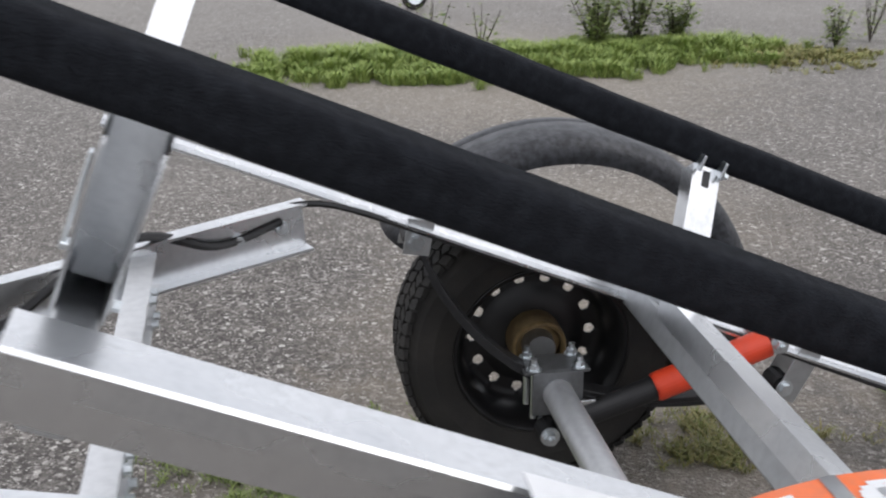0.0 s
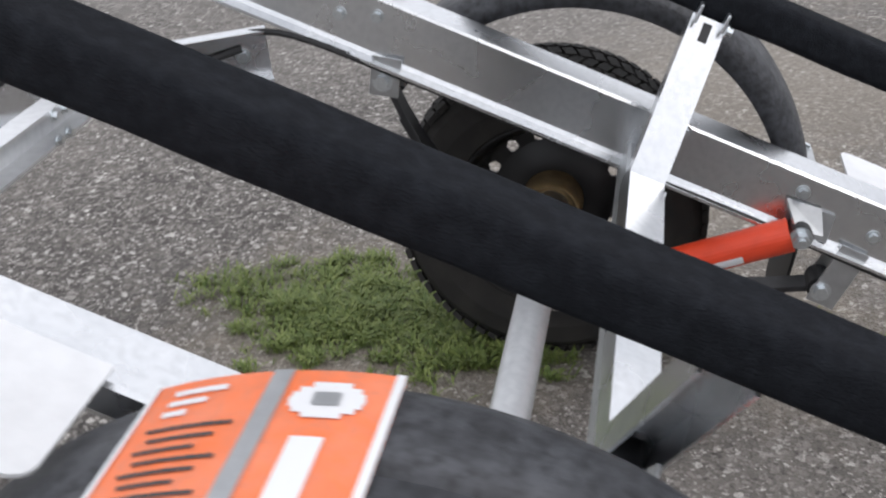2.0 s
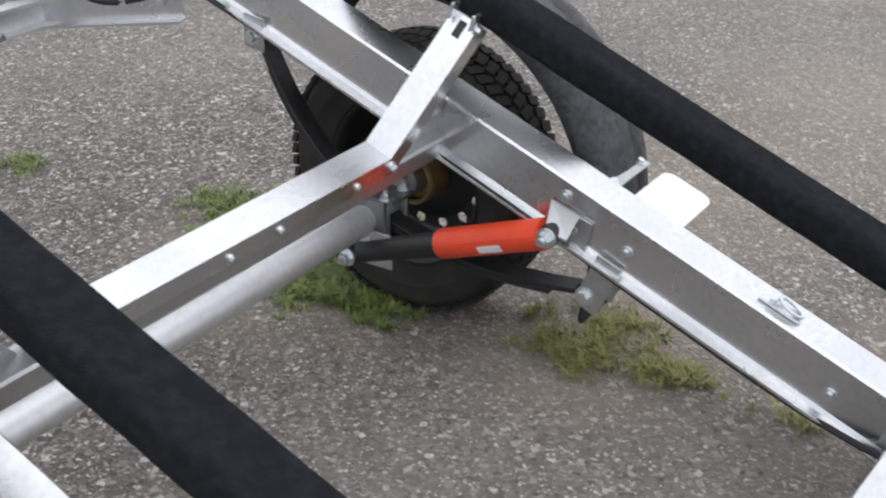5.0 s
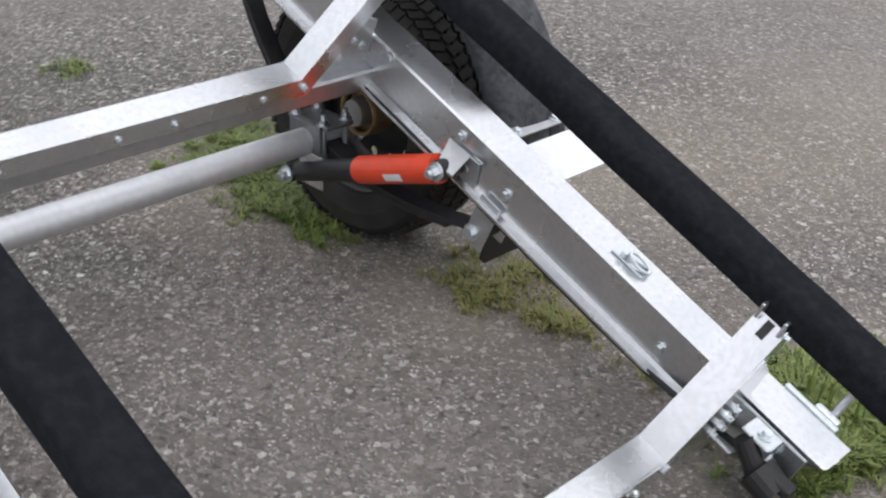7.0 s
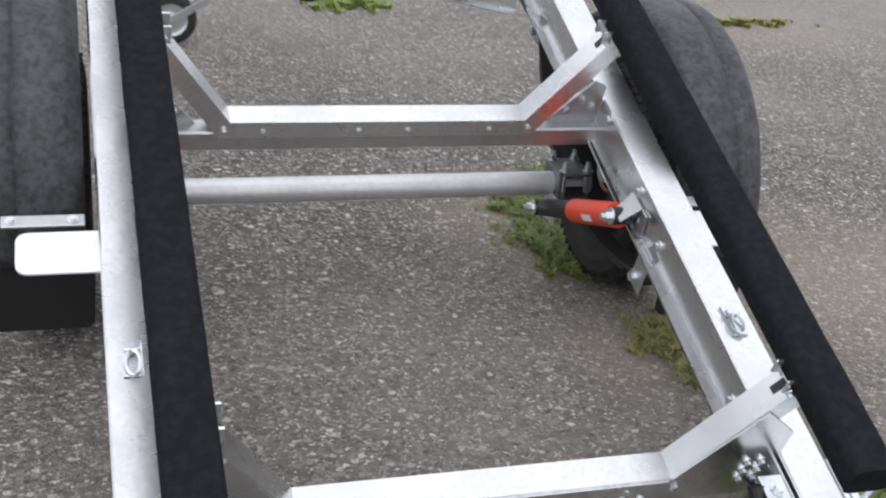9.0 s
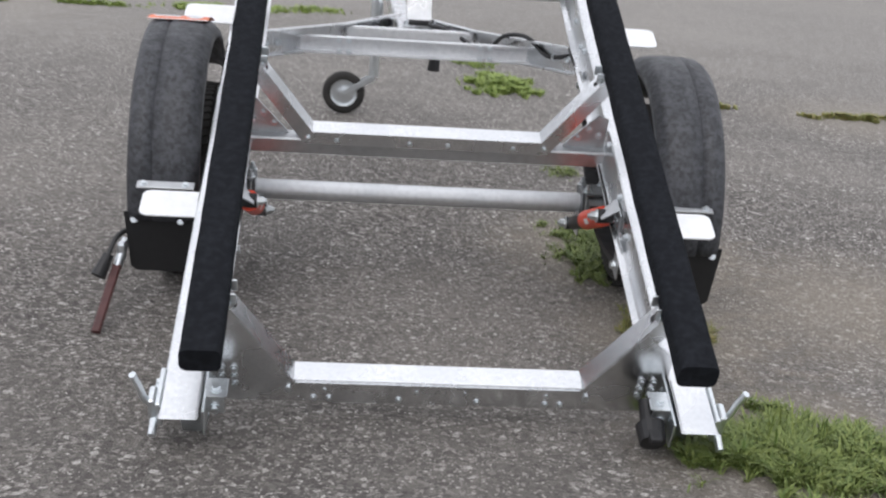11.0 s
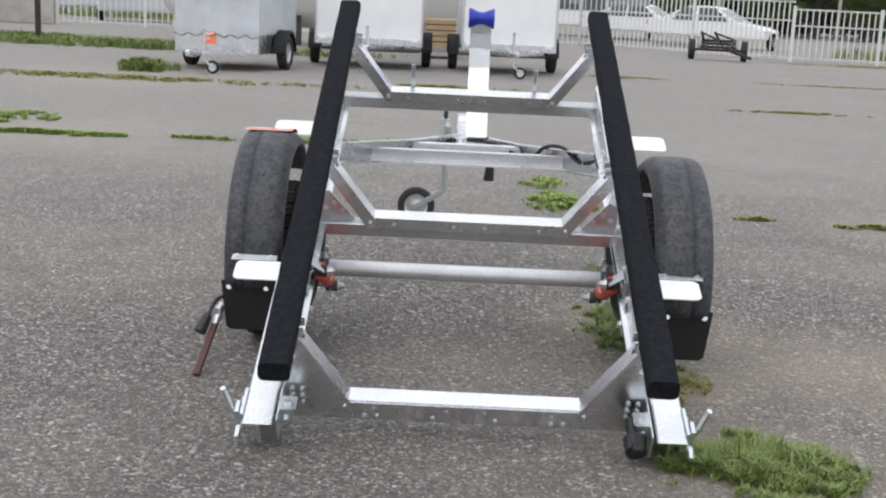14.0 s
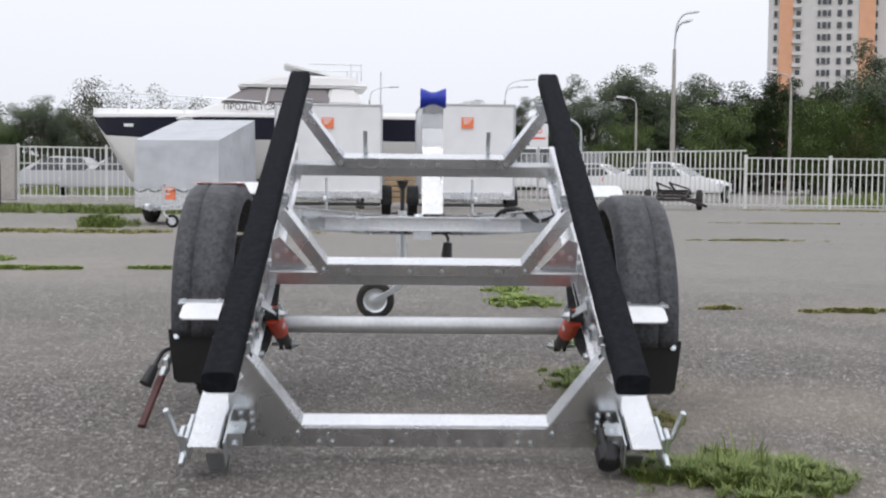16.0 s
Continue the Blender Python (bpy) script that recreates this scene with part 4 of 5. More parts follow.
# ---- weeds and grass in the cracks ----
def tuft_patch(name, label, spots, mat, seed, h=(0.03, 0.09), width=0.006, lie=0.8):
    """Blades in ragged rosettes over ellipses (x, y, rx, ry, count), joined as one stand of weeds."""
    rnd = random.Random(seed)
    verts, faces = [], []
    for cx, cy, rx, ry, count in spots:
        grow = 0
        for _ in range(count * 6):
            if grow >= count:
                break
            a, q = rnd.uniform(0, 2 * math.pi), math.sqrt(rnd.random()) * 1.35
            x, y = cx + rx * q * math.cos(a), cy + ry * q * math.sin(a)
            size = max(0.12, min(1.2, 1.6 * max(rx, ry)))
            broad = noise.noise(Vector((x * 2.2 / size, y * 2.2 / size, seed)))
            small = noise.noise(Vector((x * 9 / size, y * 9 / size, seed + 5)))
            keep = 0.42 + 0.9 * broad + 1.0 * small - 0.8 * max(0, q - 0.4)
            if rnd.random() > keep:
                continue
            grow += 1
            hh = rnd.uniform(*h) * (1.1 - 0.5 * min(1, q)) * (1 + 0.4 * small)
            d = rnd.uniform(0, 2 * math.pi)
            reach = hh * lie * rnd.uniform(0.3, 1.2)
            lx, ly = math.cos(d) * reach, math.sin(d) * reach
            w = width * rnd.uniform(0.5, 1.5)
            wx, wy = -math.sin(d) * w, math.cos(d) * w
            k = len(verts)
            verts += [(x - wx * 0.4, y - wy * 0.4, 0), (x + wx * 0.4, y + wy * 0.4, 0), (x + lx * 0.5 + wx, y + ly * 0.5 + wy, hh * 0.75), (x + lx * 0.5 - wx, y + ly * 0.5 - wy, hh * 0.75), (x + lx, y + ly, hh)]
            faces += [(k, k + 1, k + 2, k + 3), (k + 3, k + 2, k + 4)]
    me = bpy.data.meshes.new(name)
    me.from_pydata(verts, [], faces)
    me.materials.append(mat)
    return tagged(new(name, me), label, "grass", kind="stuff")


tuft_patch("weeds", "low green weeds growing through asphalt beside the trailer wheel",
           [(0.76, 0.24, 0.22, 0.27, 11000), (0.60, -0.02, 0.12, 0.18, 3200), (0.72, 1.15, 0.07, 0.10, 300), (0.84, 0.50, 0.10, 0.12, 600)], GRASS, 1, (0.005, 0.030), 0.0017, 1.8)
tuft_patch("weeds", "thin half-dry weeds along a crack behind the wheel", [(0.70, -0.57, 0.12, 0.13, 2600), (0.66, -0.80, 0.05, 0.16, 900), (0.64, -1.02, 0.03, 0.10, 200)], DRYGRASS, 2, (0.005, 0.030), 0.0015, 1.7)
tuft_patch("weeds", "green grass clump by the rear corner of the trailer", [(0.76, -1.36, 0.24, 0.20, 15000), (0.96, -1.34, 0.12, 0.15, 2500)], GRASS, 3, (0.008, 0.048), 0.0019, 1.5)
tuft_patch("weeds", "sparse taller stalks in the corner grass clump", [(0.80, -1.33, 0.14, 0.12, 70)], GRASS, 31, (0.05, 0.12), 0.0022, 0.35)
tuft_patch("weeds", "green weed patch under the drawbar", [(0.73, 3.12, 0.19, 0.32, 7000), (0.69, 3.85, 0.13, 0.32, 1200)], VERGE, 4, (0.01, 0.045), 0.003, 1.4)
tuft_patch("weeds", "line of low grass in a long asphalt crack", [(-3.6, 5.55, 1.1, 0.12, 7000), (-2.0, 5.6, 0.35, 0.06, 900), (-1.1, 5.75, 0.40, 0.15, 3500), (-4.25, 6.65, 0.55, 0.42, 14000), (-0.4, 5.9, 0.28, 0.14, 700)], VERGE, 5, (0.008, 0.045), 0.0045, 1.5)
tuft_patch("weeds", "thin grass strips far across the yard", [(2.75, 2.62, 0.45, 0.07, 2600), (4.7, 11.1, 0.9, 0.14, 3000), (3.6, 17.5, 0.6, 0.3, 2000), (1.9, 2.75, 0.13, 0.04, 400), (7.5, 17.5, 1.4, 0.1, 1500)], DRYGRASS, 6, (0.008, 0.035), 0.004, 1.4)
tuft_patch("weeds", "tall green weeds beside the covered trailer", [(-4.45, 13.9, 0.42, 0.5, 5200), (-6.0, 20.5, 4.2, 0.8, 15000), (-9.8, 22.4, 3.0, 0.7, 9000)], GRASS, 7, (0.03, 0.20), 0.006, 0.9)
tuft_patch("weeds", "dry grass edge across the yard", [(-5.0, 12.0, 3.5, 0.35, 6500), (0.2, 12.8, 1.0, 0.15, 1300), (12.2, 27.3, 2.8, 0.7, 2400)], DRYGRASS, 8, (0.01, 0.06), 0.007, 1.3)
tuft_patch("weeds", "green verge with tall weeds east of the trailer", [(4.95, -0.2, 0.40, 0.65, 26000), (4.85, -1.35, 0.48, 0.85, 36000), (4.95, -2.3, 0.32, 0.5, 11000)], VERGE, 9, (0.02, 0.11), 0.0030, 0.9)
tuft_patch("weeds", "dry straw patch at the end of the green verge", [(4.75, -2.7, 0.35, 0.45, 5000)], DRYGRASS, 32, (0.01, 0.05), 0.0035, 1.4)


def weed_bush(x, y, h, seed, stems=16, leafy=85):
    """A tall wiry weed: thin stems with small leaves."""
    rnd = random.Random(seed)
    bush = thing("weed_plant", "tall wiry green weed on the verge", "weed", Matrix.Translation((x, y, 0)), "weeds on the verge")
    bm = bm_new()
    verts, faces = [], []
    for _ in range(stems):
        a, lean = rnd.uniform(0, 6.28), rnd.uniform(0.1, 0.55)
        top = Vector((math.cos(a) * lean * h, math.sin(a) * lean * h, h * rnd.uniform(0.55, 1)))
        cyl(bm, (0, 0, 0), top, 0.004, 0.0015, seg=4)
        for _ in range(leafy):
            u = rnd.uniform(0.15, 1)
            p = top * u + Vector((rnd.gauss(0, 0.03), rnd.gauss(0, 0.03), rnd.gauss(0, 0.02)))
            b = rnd.uniform(0, 6.28)
            d = Vector((math.cos(b), math.sin(b), rnd.uniform(-0.3, 0.7))) * rnd.uniform(0.015, 0.035)
            n_ = Vector((-d.y, d.x, 0)) * 0.4
            k = len(verts)
            verts += [p, p + d * 0.5 + n_, p + d, p + d * 0.5 - n_]
            faces.append((k, k + 1, k + 2, k + 3))
    part("stalk", bm, BARK, bush)
    me = bpy.data.meshes.new("leaves")
    me.from_pydata(verts, [], faces)
    me.materials.append(GRASS)
    lv = new("foliage", me)
    lv.parent = bush


for i, (x, y, h, stems, leafy) in enumerate(((5.15, -1.75, 0.40, 22, 90), (5.30, -2.05, 0.58, 20, 80), (5.20, -2.25, 0.36, 16, 90), (5.05, -0.75, 0.46, 7, 26), (5.1, -1.05, 0.32, 6, 22), (4.95, -3.15, 0.26, 12, 40), (5.1, -3.45, 0.46, 9, 30))):
    weed_bush(x, y, h, 40 + i, stems, leafy)


spare = thing("jockey_wheel", "jockey wheel of another trailer standing across the lane", "jockey wheel", pose(6.9, -0.98, 0))
bm = bm_new()
cyl(bm, (0.1, 0, 0.20), (0.1, 0, 0.85), 0.024, seg=14)
extrude(bm, rect(0.03, 0.02), (0.1, -0.03, 0.22), (0, -0.03, 0.10))
part("stand_tube", bm, ZINC, spare)
bm = bm_new()
lathe(bm, [(0.06, -0.02), (0.09, -0.024), (0.10, 0), (0.09, 0.024), (0.06, 0.02)], Matrix.Translation((0, 0, 0.10)) @ pose(0, 0, 0, 0, 0, 10), 28)
part("tyre", bm, RUBBER, spare)
bm = bm_new()
lathe(bm, [(0.062, -0.015), (0.03, -0.004), (0.0, -0.012)], Matrix.Translation((0, 0, 0.10)) @ pose(0, 0, 0, 0, 0, 10), 24)
part("rim", bm, ZINC, spare)


# ---- other trailers in the yard ----
def road_wheel(parent, x, y, r=0.28, w=0.165):
    wheel = new("wheel")
    wheel.parent = parent
    wheel.matrix_basis = pose(x, y, r)
    bm = bm_new()
    h = w / 2
    lathe(bm, [(r * 0.6, -h * 0.8), (r * 0.85, -h), (r * 0.97, -h * 0.8), (r, -h * 0.5), (r, h * 0.5), (r * 0.97, h * 0.8), (r * 0.85, h), (r * 0.6, h * 0.8)], Matrix.Identity(4), 32)
    bmesh.ops.recalc_face_normals(bm, faces=bm.faces)
    part("tyre", bm, RUBBER, wheel)
    bm = bm_new()
    lathe(bm, [(r * 0.62, -h * 0.7), (r * 0.5, -h * 0.3), (r * 0.2, -h * 0.45), (0, -h * 0.45)], Matrix.Identity(4), 24)
    lathe(bm, [(r * 0.62, h * 0.7), (r * 0.5, h * 0.3), (r * 0.2, h * 0.45), (0, h * 0.45)], Matrix.Identity(4), 24)
    bmesh.ops.recalc_face_normals(bm, faces=bm.faces)
    part("rim", bm, GALV_DULL, wheel)


def mudguard(parent, x, y, r=0.36, w=0.2):
    bm = bm_new()
    lathe(bm, [(r - 0.05, -w / 2), (r, -w / 2), (r, w / 2), (r - 0.05, w / 2)], pose(x, y, 0.28), 18, (radians(0), radians(180)))
    bmesh.ops.solidify(bm, geom=list(bm.faces), thickness=0.005)
    part("mudguard", bm, FENDER, parent)


def nose(parent, y0, length, z, jx):
    """Drawbar arms, tube, coupling and jockey wheel in front of a small trailer."""
    for s in (-1, 1):
        bm = bm_new()
        extrude(bm, rect(0.04, 0.06), (s * 0.55, y0, z), (0, y0 - length * 0.7, z))
        part("drawbar_arm", bm, GALV, parent)
    bm = bm_new()
    extrude(bm, rect(0.06, 0.06), (0, y0, z), (0, y0 - length, z))
    part("drawbar", bm, GALV, parent)
    bm = bm_new()
    box(bm, (0, y0 - length - 0.06, z + 0.03), (0.07, 0.22, 0.09), bevel=0.02)
    part("coupling", bm, ZINC, parent)
    bm = bm_new()
    cyl(bm, (jx, y0 - length * 0.62, 0.20), (jx, y0 - length * 0.62, z + 0.30), 0.024, seg=12)
    cyl(bm, (jx, y0 - length * 0.62, z + 0.30), (jx, y0 - length * 0.62, z + 0.36), 0.014, 0.03, seg=10)
    j = part("jockey_stand", bm, ZINC, parent)
    bm = bm_new()
    m = Matrix.Translation((jx + 0.13, y0 - length * 0.62, 0.10)) @ pose(0, 0, 0, 0, 0, 90)
    lathe(bm, [(0.06, -0.02), (0.09, -0.024), (0.10, 0), (0.09, 0.024), (0.06, 0.02)], m, 24)
    part("jockey_tyre", bm, RUBBER, j)
    bm = bm_new()
    lathe(bm, [(0.062, -0.015), (0.0, -0.012)], m, 20)
    extrude(bm, rect(0.03, 0.02), (jx, y0 - length * 0.62 - 0.03, 0.22), (jx + 0.13, y0 - length * 0.62 - 0.03, 0.10))
    part("jockey_fork", bm, ZINC, j)


def placard(parent, x, y, z, w=0.21, h=0.19):
    bm = bm_new()
    box(bm, (x, y, z), (w, 0.004, h))
    p = part("placard", bm, ORANGE, parent, "orange printed price placard")
    bm = bm_new()
    for k in range(3):
        box(bm, (x - 0.01 * k, y - 0.004, z + h * (0.36 - 0.2 * k)), (w * (0.8 - 0.2 * k), 0.002, h * 0.09))
    part("print_bar", bm, PRINT if w < 0.2 else WHITE, p)


def box_trailer(x, y, w, length, z0, z1, label, turn=0.0):
    t = thing("box_trailer", label, "box trailer", pose(x, y, 0, 0, 0, turn), "trailers in the yard")
    bm = bm_new()
    box(bm, (0, length / 2, (z0 + z1) / 2), (w, length, z1 - z0), bevel=0.012)
    part("box_body", bm, WHITE, t, "white panelled box")
    bm = bm_new()
    for s in (-1, 1):
        for yy in (0.0, length):
            box(bm, (s * w / 2, yy, (z0 + z1) / 2), (0.035, 0.035, z1 - z0 + 0.006), bevel=0.006)
        box(bm, (s * w / 2, length / 2, z1), (0.035, length, 0.035), bevel=0.006)
    for yy in (0, length):
        box(bm, (0, yy, z1), (w, 0.035, 0.035), bevel=0.006)
    part("edge_trim", bm, GALV_DULL, t)
    bm = bm_new()
    box(bm, (0, length / 2, z0 - 0.045), (w + 0.03, length + 0.03, 0.09), bevel=0.004)
    box(bm, (0, -0.02, z0 - 0.02), (w * 0.98, 0.03, 0.12), bevel=0.004)
    part("chassis_frame", bm, GALV, t)
    for s in (-1, 1):
        road_wheel(t, s * (w / 2 + 0.11), length * 0.55)
        mudguard(t, s * (w / 2 + 0.11), length * 0.55)
        bm = bm_new()
        box(bm, (s * (w / 2 - 0.12), -0.05, z0 + 0.01), (0.12, 0.03, 0.06), bevel=0.006)
        part("marker_light", bm, WHITE_PLATE, t)
        bm = bm_new()
        cyl(bm, (s * (w / 2 - 0.16), -0.03, z0 - 0.06), (s * (w / 2 - 0.16), -0.03, z0 + 0.03), 0.012, seg=8)
        part("bracket", bm, ZINC, t)
    bm = bm_new()
    cyl(bm, (-w / 2, length * 0.55, 0.28), (w / 2, length * 0.55, 0.28), 0.03, seg=12)
    part("axle", bm, GALV_DULL, t)
    nose(t, 0.0, 1.5, z0 - 0.10, 0.0)
    placard(t, -0.02, -0.024, z1 - 0.32)
    return t


box_trailer(-1.18, 16.6, 1.84, 2.6, 0.50, 2.04, "white closed box trailer with an orange placard", 1.0)
box_trailer(1.26, 16.6, 1.62, 2.6, 0.50, 2.07, "white closed box trailer parked beside its twin", 1.0)


def covered_trailer():
    t = thing("covered_trailer", "small galvanised trailer under a grey tarpaulin", "trailer", pose(-3.43, 14.4, 0, 0, 0, -8), "trailers in the yard")
    w, L, z0, z1, z2 = 1.34, 2.3, 0.27, 0.60, 1.33
    bm = bm_new()
    box(bm, (0, L / 2, (z0 + z1) / 2), (w, L, z1 - z0), bevel=0.008)
    part("cargo_body", bm, GALV, t)
    bm = bm_new()
    # hipped cover: front wall leans back a little, roof rises to the rear

    def skin(u, v, k):
        return Vector((noise.noise(Vector((u * 5, v * 5, k))), noise.noise(Vector((u * 5, v * 5, k + 9))), 0)) * 0.025

    def quad(a, b, c, d, k):
        g = [[a.lerp(b, i / 10).lerp(d.lerp(c, i / 10), j / 10) + skin(i / 10, j / 10, k) * (1 if 0 < j < 10 and 0 < i < 10 else 0) for i in range(11)] for j in range(11)]
        v = [[bm.verts.new(p) for p in r] for r in g]
        for j in range(10):
            for i in range(10):
                bm.faces.new((v[j][i], v[j][i + 1], v[j + 1][i + 1], v[j + 1][i]))

    V = Vector
    hw, e = w / 2 + 0.01, 0.01
    lo, hi = z1 - 0.03, z2
    fl, fr, bl, br = V((-hw, -e, lo)), V((hw, -e, lo)), V((-hw, L, lo)), V((hw, L, lo))
    tfl, tfr, tbl, tbr = V((-hw + 0.02, 0.05, hi)), V((hw - 0.02, 0.05, hi)), V((-hw + 0.02, L - 0.02, hi + 0.42)), V((hw - 0.02, L - 0.02, hi + 0.42))
    quad(fl, fr, tfr, tfl, 1)
    quad(fr, br, tbr, tfr, 2)
    quad(bl, fl, tfl, tbl, 3)
    quad(tfl, tfr, tbr, tbl, 4)
    quad(br, bl, tbl, tbr, 5)
    bmesh.ops.remove_doubles(bm, verts=bm.verts, dist=0.001)
    bmesh.ops.recalc_face_normals(bm, faces=bm.faces)
    cover = part("tarpaulin", bm, TARP, t, "wrinkled grey tarpaulin", smooth=True)
    cover.data.set_sharp_from_angle(angle=radians(35))
    bm = bm_new()
    n_ = 12
    sweep(bm, [(-hw + 2 * hw * i / n_, -0.022, lo - 0.01 - 0.04 * (i % 2)) for i in range(n_ + 1)], 0.006, 6)
    part("lashing_cord", bm, BLACKPART, t)
    for s in (-1, 1):
        road_wheel(t, s * (w / 2 + 0.12), L * 0.5)
        mudguard(t, s * (w / 2 + 0.12), L * 0.5)
    bm = bm_new()
    cyl(bm, (-w / 2, L * 0.5, 0.28), (w / 2, L * 0.5, 0.28), 0.03, seg=12)
    part("axle", bm, GALV_DULL, t)
    nose(t, 0.0, 1.2, z0 + 0.02, 0.05)
    placard(t, -0.12, -0.018, z1 - 0.10)


covered_trailer()


def scrap_trailer():
    t = thing("chassis_trailer", "low dark trailer chassis without a body", "trailer chassis", pose(7.55, 27.6, 0, 0, 0, -14))
    bm = bm_new()
    for s in (-1, 1):
        extrude(bm, rect(0.06, 0.09), (s * 0.42, 0.7, 0.50), (s * 0.30, -0.75, 0.30))
    for y in (0.65, 0.1, -0.5):
        extrude(bm, rect(0.05, 0.07), (-0.46, y, 0.42 + 0.12 * y), (0.46, y, 0.42 + 0.12 * y))
    part("frame", bm, RUST, t)
    bm = bm_new()
    cyl(bm, (-0.62, 0, 0.27), (0.62, 0, 0.27), 0.035, seg=12)
    part("axle", bm, RUST, t)
    for x, lean in ((-0.36, -0.10), (0.10, -0.22)):
        bm = bm_new()
        extrude(bm, rect(0.05, 0.05), (x, 0.1, 0.40), (x + lean, 0.0, 0.74))
        extrude(bm, rect(0.10, 0.04), (x + lean, 0.0, 0.72), (x + 0.30, -0.1, 0.56))
        part("upright_bracket", bm, RUST, t)
    bm = bm_new()
    extrude(bm, rect(0.07, 0.07), (0.2, -0.5, 0.32), (0.85, -0.9, 0.12))
    part("drawbar", bm, RUST, t)
    for s in (-1, 1):
        road_wheel(t, s * 0.68, 0, 0.27)


scrap_trailer()
tk = thing("kerb_marker", "white painted tube end lying at the yard edge", "barrier", pose(13.5, 27.0, 0))
bm = bm_new()
cyl(bm, (-0.3, 0, 0.16), (0.5, 0.2, 0.16), 0.12, 0.12, seg=16)
cyl(bm, (0.1, 0.02, 0.0), (0.1, 0.05, 0.4), 0.04, seg=10)
part("tube", bm, WHITE, tk)


# ---- stand with a dark handle beside the near wheel ----
def prop_stand():
    t = thing("prop_stand", "folded red stand with a black handle leaning by the wheel", "support stand", Matrix.Identity(4))
    bm = bm_new()
    extrude(bm, rect(0.025, 0.014), (-0.880, -0.735, 0.008), (-0.850, -0.565, 0.135))
    part("leg", bm, REDPOLE, t)
    bm = bm_new()
    cyl(bm, (-0.850, -0.565, 0.13), (-0.835, -0.50, 0.19), 0.012, seg=12)
    box(bm, (-0.842, -0.53, 0.165), (0.022, 0.03, 0.05), bevel=0.005)
    part("clamp", bm, ZINC, t)
    bm = bm_new()
    cyl(bm, (-0.895, -0.60, 0.115), (-0.872, -0.565, 0.165), 0.021, 0.015, seg=14)
    sweep(bm, [(-0.872, -0.565, 0.165), (-0.855, -0.53, 0.205), (-0.83, -0.50, 0.215), (-0.80, -0.49, 0.20)], 0.007)
    part("handle", bm, BLACKPART, t)


prop_stand()


# ---- fence ----
def fence_panel(p0, p1, h, group):
    p0, p1 = Vector((*p0, 0)), Vector((*p1, 0))
    d = p1 - p0
    L = d.length
    ang = math.degrees(math.atan2(d.y, d.x))
    f = thing("fence", "pale painted steel bar fence panel", "fence", pose(p0.x, p0.y, 0, 0, 0, ang), group)
    bm = bm_new()
    extrude(bm, rect(0.08, 0.08), (0, 0, 0), (0, 0, h + 0.06), (0, 1, 0))
    part("post", bm, FENCEPAINT, f)
    for z in (0.12, h * 0.68, h - 0.03):
        bm = bm_new()
        extrude(bm, rect(0.03, 0.04), (0, 0, z), (L, 0, z))
        part("rail", bm, FENCEPAINT, f)
    n_ = max(2, int(L / 0.165))
    bm = bm_new()
    extrude(bm, [(-0.015, -0.015), (0.015, -0.015), (0.015, 0.015), (-0.015, 0.015)], (0, 0, 0.06), (0, 0, h), (0, 1, 0))
    bar = part("bar", bm, FENCEPAINT, f)
    bar.location = (L / n_, 0, 0)
    for k in range(2, n_):
        b = new("bar", bar.data)
        b.parent = f
        b.location = (L * k / n_, 0, 0)


def fence_run(a, b, panels, h, group="yard fence"):
    a, b = Vector(a), Vector(b)
    for k in range(panels):
        p, q = a.lerp(b, k / panels), a.lerp(b, (k + 1) / panels)
        fence_panel(p, q, h, group)


fence_run((-11.2, 32.0), (-1.2, 33.8), 4, 1.62)
fence_run((-1.2, 33.8), (5.4, 33.6), 2, 1.62)
fence_run((5.4, 33.6), (9.8, 28.6), 2, 1.66)
fence_run((9.8, 28.6), (17.0, 28.6), 3, 1.46)
bm = bm_new()
box(bm, (-12.1, 31.9, 0.82), (1.7, 0.22, 1.64), bevel=0.02)
tagged(link_mesh("concrete_wall", bm, CONCRETE), "pale concrete pier at the fence end", "wall", kind="structure")
bm = bm_new()
box(bm, (-8.25, 20.9, 0.52), (0.10, 0.10, 1.04), bevel=0.01)
dark_post = tagged(link_mesh("bollard", bm, RUST), "dark steel post standing at the yard edge", "post")
